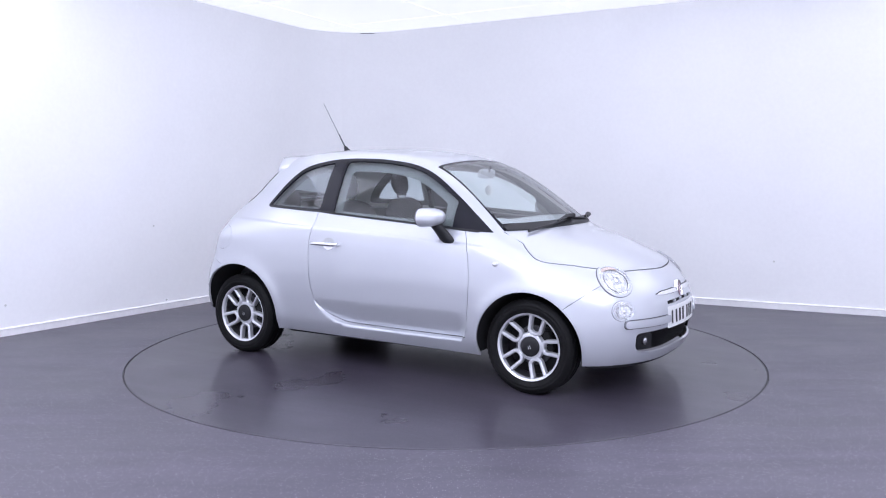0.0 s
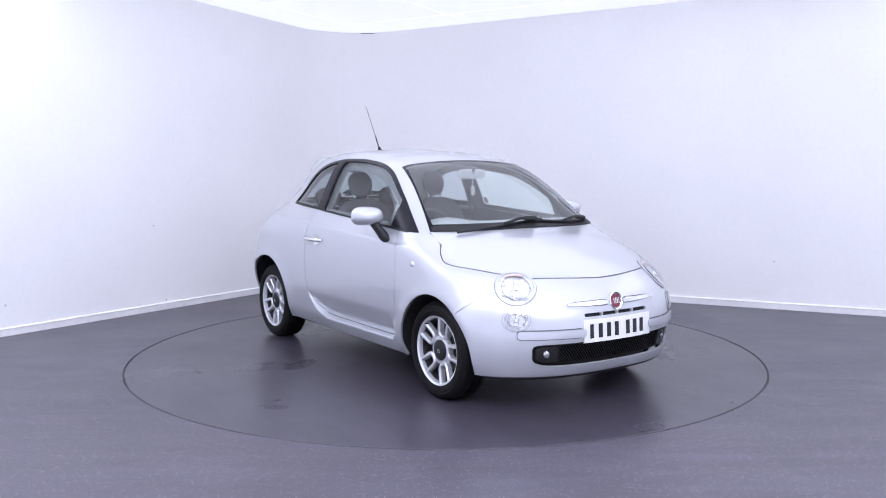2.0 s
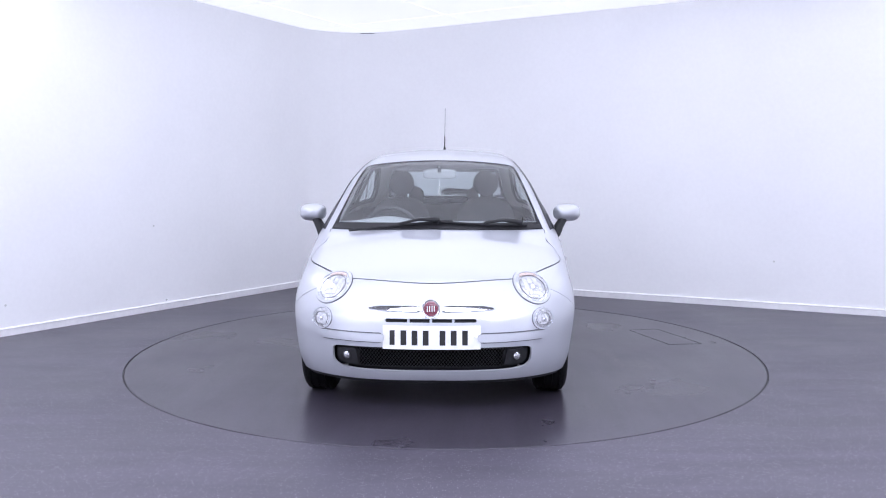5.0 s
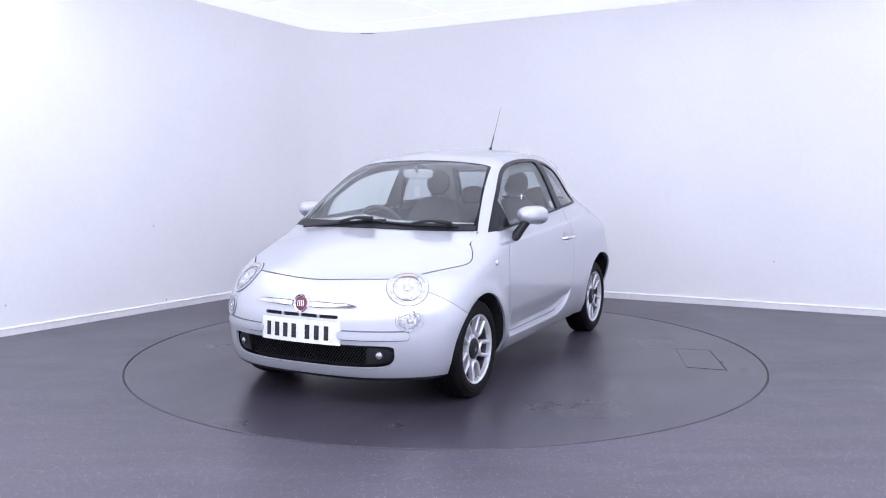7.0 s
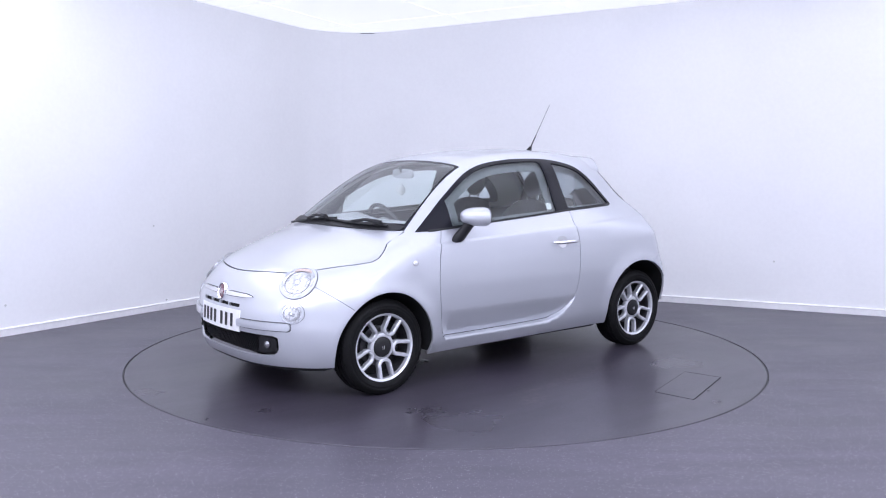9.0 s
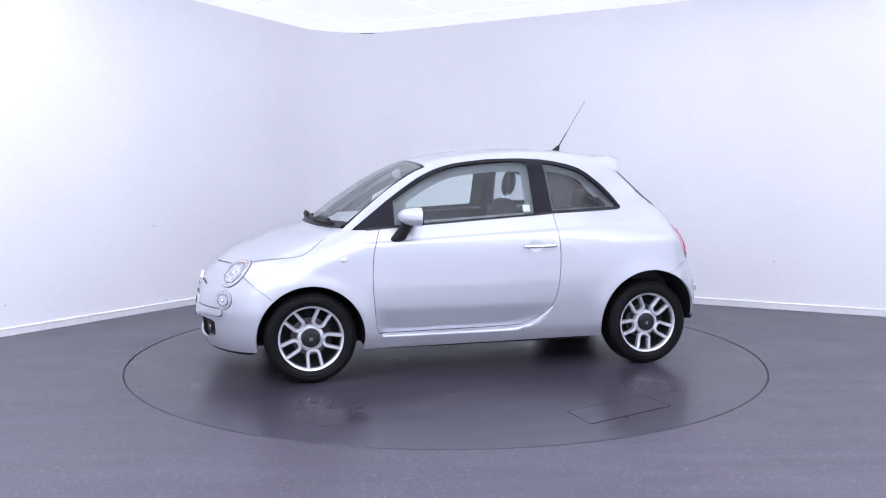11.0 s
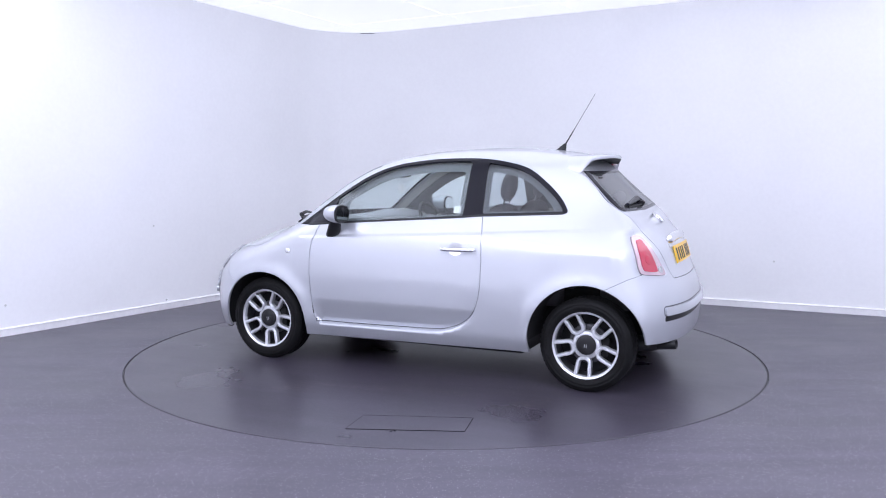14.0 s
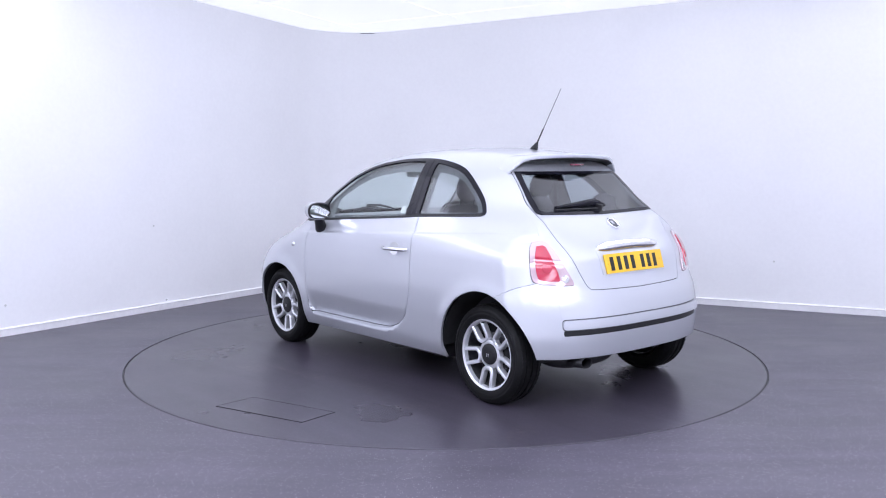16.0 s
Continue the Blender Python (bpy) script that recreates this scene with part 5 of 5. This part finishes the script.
for y in np.linspace(-0.43, 0.43, 19):
    q = abs(y) / 0.485
    xr = roof_back(abs(y) * 0.9)
    zt = at("top", xr + 0.05, min(abs(y), 0.475))[0].z
    tipx, zz = xr - 0.135 + 0.075 * q ** 3, zt - 0.008 + 0.012 * (1 - q * q)
    rings.append([Vector(p) for p in ((tipx + 0.012, y, zz - 0.0225), (tipx + 0.004, y, zz - 0.020), (tipx + 0.048, y, zz - 0.027), (xr + 0.0, y, zz - 0.034), (xr + 0.02, y, zz - 0.026))])
loft(bm, rings)
part("spoiler_underside", bm, BLACK, car, "black underside of the spoiler")
bm = bmesh.new()
box(bm, roof_back(0) - 0.130, 0, at("top", -1.01, 0)[0].z - 0.018, 0.01, 0.12, 0.012, 0.003)
part("brake_light", bm, RED, car, "slim high brake light")

# ---------------------------------------------------------------- tail: lamps, plate, handle, wiper, exhaust
for s in (1, -1):
    c = Vector((-1.475, 0.662, 0.840))
    n = Vector((-0.72, 0.62, 0.30)).normalized()
    m = lie(c, n)
    ax = (tuple(c), tuple(m.col[0][:3]), tuple(m.col[1][:3]), tuple(n))
    outer = spline([(-0.050, 0.118), (0.0, 0.128), (0.034, 0.110), (0.075, 0.04), (0.122, -0.05), (0.146, -0.10), (0.135, -0.118), (0.06, -0.122), (-0.03, -0.115), (-0.058, -0.09), (-0.068, 0.0), (-0.064, 0.08), (-0.050, 0.118)], 4)[:-1]
    outer = [(x * 1.2 if x > 0 else x, y) for x, y in outer]
    inner = spline([(-0.030, 0.090), (0.012, 0.096), (0.036, 0.060), (0.076, -0.03), (0.094, -0.085), (0.084, -0.102), (0.0, -0.100), (-0.030, -0.075), (-0.040, 0.02), (-0.030, 0.090)], 4)[:-1]
    gap = sheet(ax, [(0.035 + (x - 0.035) * 1.025, y * 1.02) for x, y in outer], [], 0.015)["rest"]
    cut = sheet(ax, outer, [("red", inner)], 0.015)
    tl = panel("tail_light", [skinned(ax, cut["rest"], 0.008, flip=s < 0, rim=0.012)], PALELENS, car, "tail light with a red core and pale rim")
    o = panel("lamp_joint", [skinned(ax, gap, 0.0012, flip=s < 0)], STEEL, tl, "dark gap round the lamp")
    o.location = (0, 0, 0)
    o = panel("red_core", [skinned(ax, cut["red"], 0.013, flip=s < 0, rim=0.008)], REDLENS, tl, "glossy red lens")
    o.location = (0, 0, 0)
    p0, n0 = project(ax, [0.024], [-0.030], 0.014)
    cc, nn = Vector(p0[0]), Vector(n0[0])
    cc.y, nn.y = cc.y * s, nn.y * s
    bm = bmesh.new()
    lathe(bm, [(0.0, 0.004), (0.020, 0.003), (0.030, 0.0), (0.030, -0.004), (0.0, -0.004)], 24, lie(cc, nn))
    part("lamp_rosette", bm, REDLENS, tl, "round moulded red rosette")
    p0, n0 = project(ax, [0.128], [-0.086], 0.012)
    cc, nn = Vector(p0[0]), Vector(n0[0])
    cc.y, nn.y = cc.y * s, nn.y * s
    bm = bmesh.new()
    lathe(bm, [(0.0, 0.003), (0.016, 0.002), (0.022, 0.0), (0.022, -0.004), (0.0, -0.004)], 20, lie(cc, nn))
    part("reverse_lens", bm, REFLECTOR, tl, "clear reversing lens")

c, n = at("rear", 0.0, 0.815)
plate("rear_plate", lie(Vector((c.x - 0.009, 0, 0.810)), (-1, 0, 0.30)), 0.525, 0.112, YELLOW_PLATE, "yellow rear number plate with dark bars", 0.010)
flat_patch("plate_recess", "rear", rounded(-0.29, 0.745, 0.29, 0.885, 0.02), 0.002, 0.003, PAINT)
bm = bmesh.new()
rings = []
for y in np.linspace(-0.275, 0.275, 15):
    q = abs(y) / 0.275
    x = at("rear", y if y >= 0 else -y, 0.90)[0].x
    k = 1 - 0.6 * max(0, q - 0.8) / 0.2
    rings.append([Vector((x - 0.016 + 0.030 * k * -max(0, math.cos(a)) + 0.01, y, 0.905 + 0.032 * k * math.sin(a) - 0.012 * q * q)) for a in np.linspace(0, 2 * math.pi, 14, endpoint=False)])
loft(bm, rings)
part("tailgate_handle", bm, CHROME, car, "chrome tailgate handle bar")
c, n = at("rear", 0.0, 1.012)
badge("rear_badge", lie(c + n * 0.010, n), 0.040, 0.046, STEEL, "round silver badge with a dark field", 2)
rw = new("rear_wiper")
rw.parent, rw.location = car, OFF
tagged(rw, "black rear wiper")
bm = bmesh.new()
def on_rear(y, z, off):
    p, n = at("rear", abs(y), z, off)
    return Vector((p.x, p.y if y >= 0 else -p.y, p.z))


rings = []
for y in np.linspace(-0.045, 0.37, 15):
    q = (y + 0.045) / 0.415
    hh = 0.026 * min(1.0, 0.35 + q * 6) * (1 - 0.72 * max(0.0, q - 0.15) / 0.85)
    dd = 0.022 - 0.010 * q
    c0 = on_rear(y, 1.104 + hh, 0.014)
    rings.append([c0 + Vector((-dd * math.cos(a), 0, hh * math.sin(a))) for a in np.linspace(0, 2 * math.pi, 14, endpoint=False)])
loft(bm, rings)
part("wiper_cover", bm, GLOSSBLACK, rw, "glossy wedge-shaped arm cover")
bm = bmesh.new()
tube(bm, [on_rear(y, 1.100, 0.010) for y in np.linspace(-0.02, 0.38, 9)], 0.006, 6)
part("blade", bm, BLACK, rw)
bm = bmesh.new()
tube(bm, [on_rear(0.0, 1.102, 0.0), on_rear(0.0, 1.110, 0.030)], [0.022, 0.024], 10)
part("pivot", bm, BLACK, rw)

# rear bumper moulding above the black strip
cut = sheet("rear", rounded(-0.612, 0.474, 0.612, 0.524, 0.018), [])["rest"]
# dark strip standing in for the shadow along the rear moulding
flat_patch("rear_moulding_shade", "rear", rounded(-0.6135, 0.4665, 0.6135, 0.530, 0.02), 0.0015, 0.002, STEEL, label="dark strip painted as shadow round the moulding")
panel("rear_bumper_moulding", [skinned("rear", cut, 0.018, rim=0.017)], PAINT, car)
bm = bmesh.new()
lathe(bm, [(0.030, -0.10), (0.032, 0.08), (0.030, 0.084), (0.027, 0.08), (0.025, -0.05), (0.0, -0.05)], 24, Matrix.Translation((-1.555, 0.47, 0.272)) @ pose(0, 0, 0, 0, -84, 0) @ Matrix.Diagonal((0.95, 1.5, 1, 1)))
part("exhaust_pipe", bm, BLACK, car, "black oval exhaust tailpipe")
bm = bmesh.new()
blob(bm, Matrix.Translation((-1.43, 0.32, 0.275)) @ Matrix.Diagonal((0.13, 0.26, 0.06, 1)), 2.6)
part("silencer", bm, BLACK, car, "dark exhaust silencer")

# ---------------------------------------------------------------- cabin
bm = bmesh.new()
rings = []
for y in np.linspace(-0.66, 0.66, 17):
    q = (y / 0.66) ** 2
    cowl = 1.0 - 0.12 * q
    hump = 0.035 * math.exp(-((y + 0.34) / 0.16) ** 2)
    rings.append([Vector(p) for p in ((cowl, y, 0.60), (cowl, y, 0.965 - 0.03 * q), (0.80, y, 1.000 + hump * 0.4), (0.62, y, 0.992 + hump), (0.53, y, 0.935 + hump), (0.50, y, 0.86), (0.53, y, 0.72), (0.62, y, 0.58))])
loft(bm, rings)
part("dashboard", bm, DASH, car, "grey moulded dashboard")
sw = new("steering_wheel")
sw.parent, sw.location = car, OFF
S = pose(0.36, -0.34, 0.915, 0, -62, 0)
bm = bmesh.new()
tube(bm, [S @ Vector((0.178 * math.cos(a), 0.178 * math.sin(a), 0)) for a in np.linspace(0, 2 * math.pi, 40, endpoint=False)], 0.015, 10, closed=True)
part("wheel_ring", bm, TRIM, sw, "dark leather ring")
bm = bmesh.new()
blob(bm, S @ Matrix.Diagonal((0.075, 0.075, 0.028, 1)), 2.4)
for a in (0, math.pi * 0.62, -math.pi * 0.62):
    tube(bm, [S @ Vector((0.05 * math.sin(a + math.pi / 2) * 0 + 0.05 * math.cos(a + math.pi), 0.05 * math.sin(a + math.pi), -0.005)), S @ Vector((0.172 * math.cos(a + math.pi), 0.172 * math.sin(a + math.pi), 0))], 0.016, 8)
part("wheel_hub", bm, DASH, sw, "grey hub with three spokes")
bm = bmesh.new()
tube(bm, [S @ Vector((0, 0, 0)), S @ Vector((0, 0, -0.26))], 0.035, 12)
part("column", bm, TRIM, sw)


def cushion(name, parent, c, size, tilt, material, p=3.2, label=""):
    bm = bmesh.new()
    blob(bm, Matrix.Translation(c) @ Matrix.Rotation(radians(tilt), 4, "Y") @ Matrix.Diagonal((*size, 1)), p, 28, 16)
    return part(name, bm, material, parent, label)


for y in (0.335, -0.335):
    seat = new("front_seat")
    seat.parent, seat.location = car, OFF
    tagged(seat, "dark cloth front seat with a round headrest")
    cushion("cushion", seat, (-0.05, y, 0.52), (0.27, 0.25, 0.10), -8, CLOTH)
    cushion("backrest", seat, (-0.395, y, 0.815), (0.085, 0.235, 0.305), -18, CLOTH)
    cushion("headrest", seat, (-0.505, y, 1.222), (0.045, 0.100, 0.100), -12, CLOTH, 2.1)
    for d in (-0.055, 0.055):
        bm = bmesh.new()
        tube(bm, [(-0.465, y + d, 1.04), (-0.50, y + d, 1.18)], 0.007, 8)
        part("headrest_post", bm, CHROME, seat, "thin steel post")
bench = new("rear_bench")
bench.parent, bench.location = car, OFF
tagged(bench, "dark cloth rear bench")
cushion("cushion", bench, (-0.72, 0, 0.56), (0.24, 0.60, 0.09), -6, CLOTH, 5)
cushion("backrest", bench, (-1.02, 0, 0.80), (0.08, 0.60, 0.24), -20, CLOTH, 5)
for y in (-0.3, 0.3):
    cushion("headrest", bench, (-1.09, y, 1.10), (0.045, 0.115, 0.085), -10, CLOTH, 2.4)
bm = bmesh.new()
box(bm, 0.0, 0, 0.36, 1.5, 1.40, 0.12, 0.03)
box(bm, -1.05, 0, 0.44, 0.7, 0.9, 0.12, 0.03)
box(bm, -1.30, 0, 0.66, 0.34, 1.0, 0.46, 0.05)
part("cabin_floor", bm, TRIM, car, "dark carpeted cabin floor and boot")
im = new("interior_mirror")
im.parent, im.location = car, OFF
bm = bmesh.new()
blob(bm, Matrix.Translation((0.452, 0.0, 1.305)) @ Matrix.Rotation(radians(12), 4, "Y") @ Matrix.Diagonal((0.016, 0.115, 0.033, 1)), 4.0)
part("mirror_shell", bm, DASH, im, "pale grey mirror shell")
bm = bmesh.new()
tube(bm, [(0.462, 0, 1.318), (0.485, 0, 1.352)], 0.012, 8)
part("mirror_arm", bm, TRIM, im)
bm = bmesh.new()
tube(bm, [(0.462, 0.0, 1.285), (0.468, 0.0, 1.223)], 0.0016, 6)
part("tag_string", bm, PAPER, im, "thin white string")
TAG = lie(Vector((0.469, 0.0, 1.190)), (0.19, 0.98, 0))
bm = bmesh.new()
lathe(bm, [(0.0, 0.0012), (0.031, 0.0012), (0.033, 0.0), (0.031, -0.0012), (0.0, -0.0012)], 28, TAG @ Matrix.Diagonal((0.95, 1.1, 1, 1)))
tag = part("hanging_tag", bm, PAPER, im, "oval white paper tag")
for k, w in enumerate((0.034, 0.042, 0.036)):
    for side in (1, -1):
        bm = bmesh.new()
        box(bm, 0, 0.012 - 0.011 * k, side * 0.0014, w, 0.0035, 0.0006, m=TAG)
        part("tag_bar", bm, DASH, tag, "plain grey bar of print")
for s in (1, -1):
    bm = bmesh.new()
    pts = [(-0.42, s * 0.585, 1.30), (-0.40, s * 0.60, 1.15), (-0.38, s * 0.64, 0.95), (-0.35, s * 0.66, 0.75)]
    rings = [[Vector((x + 0.024 * u, y - s * 0.012 * v, z)) for u, v in ((-1, -0.08), (1, -0.08), (1, 0.08), (-1, 0.08))] for x, y, z in pts]
    loft(bm, rings)
    part("seat_belt", bm, BLACK, car, "black seat belt")


def motions():
    rows = [(t, pose(0, 0, 0, 0, 0, a)) for t, a in TURN]
    walk(car, rows)
    walk(turntable, rows)


motions()
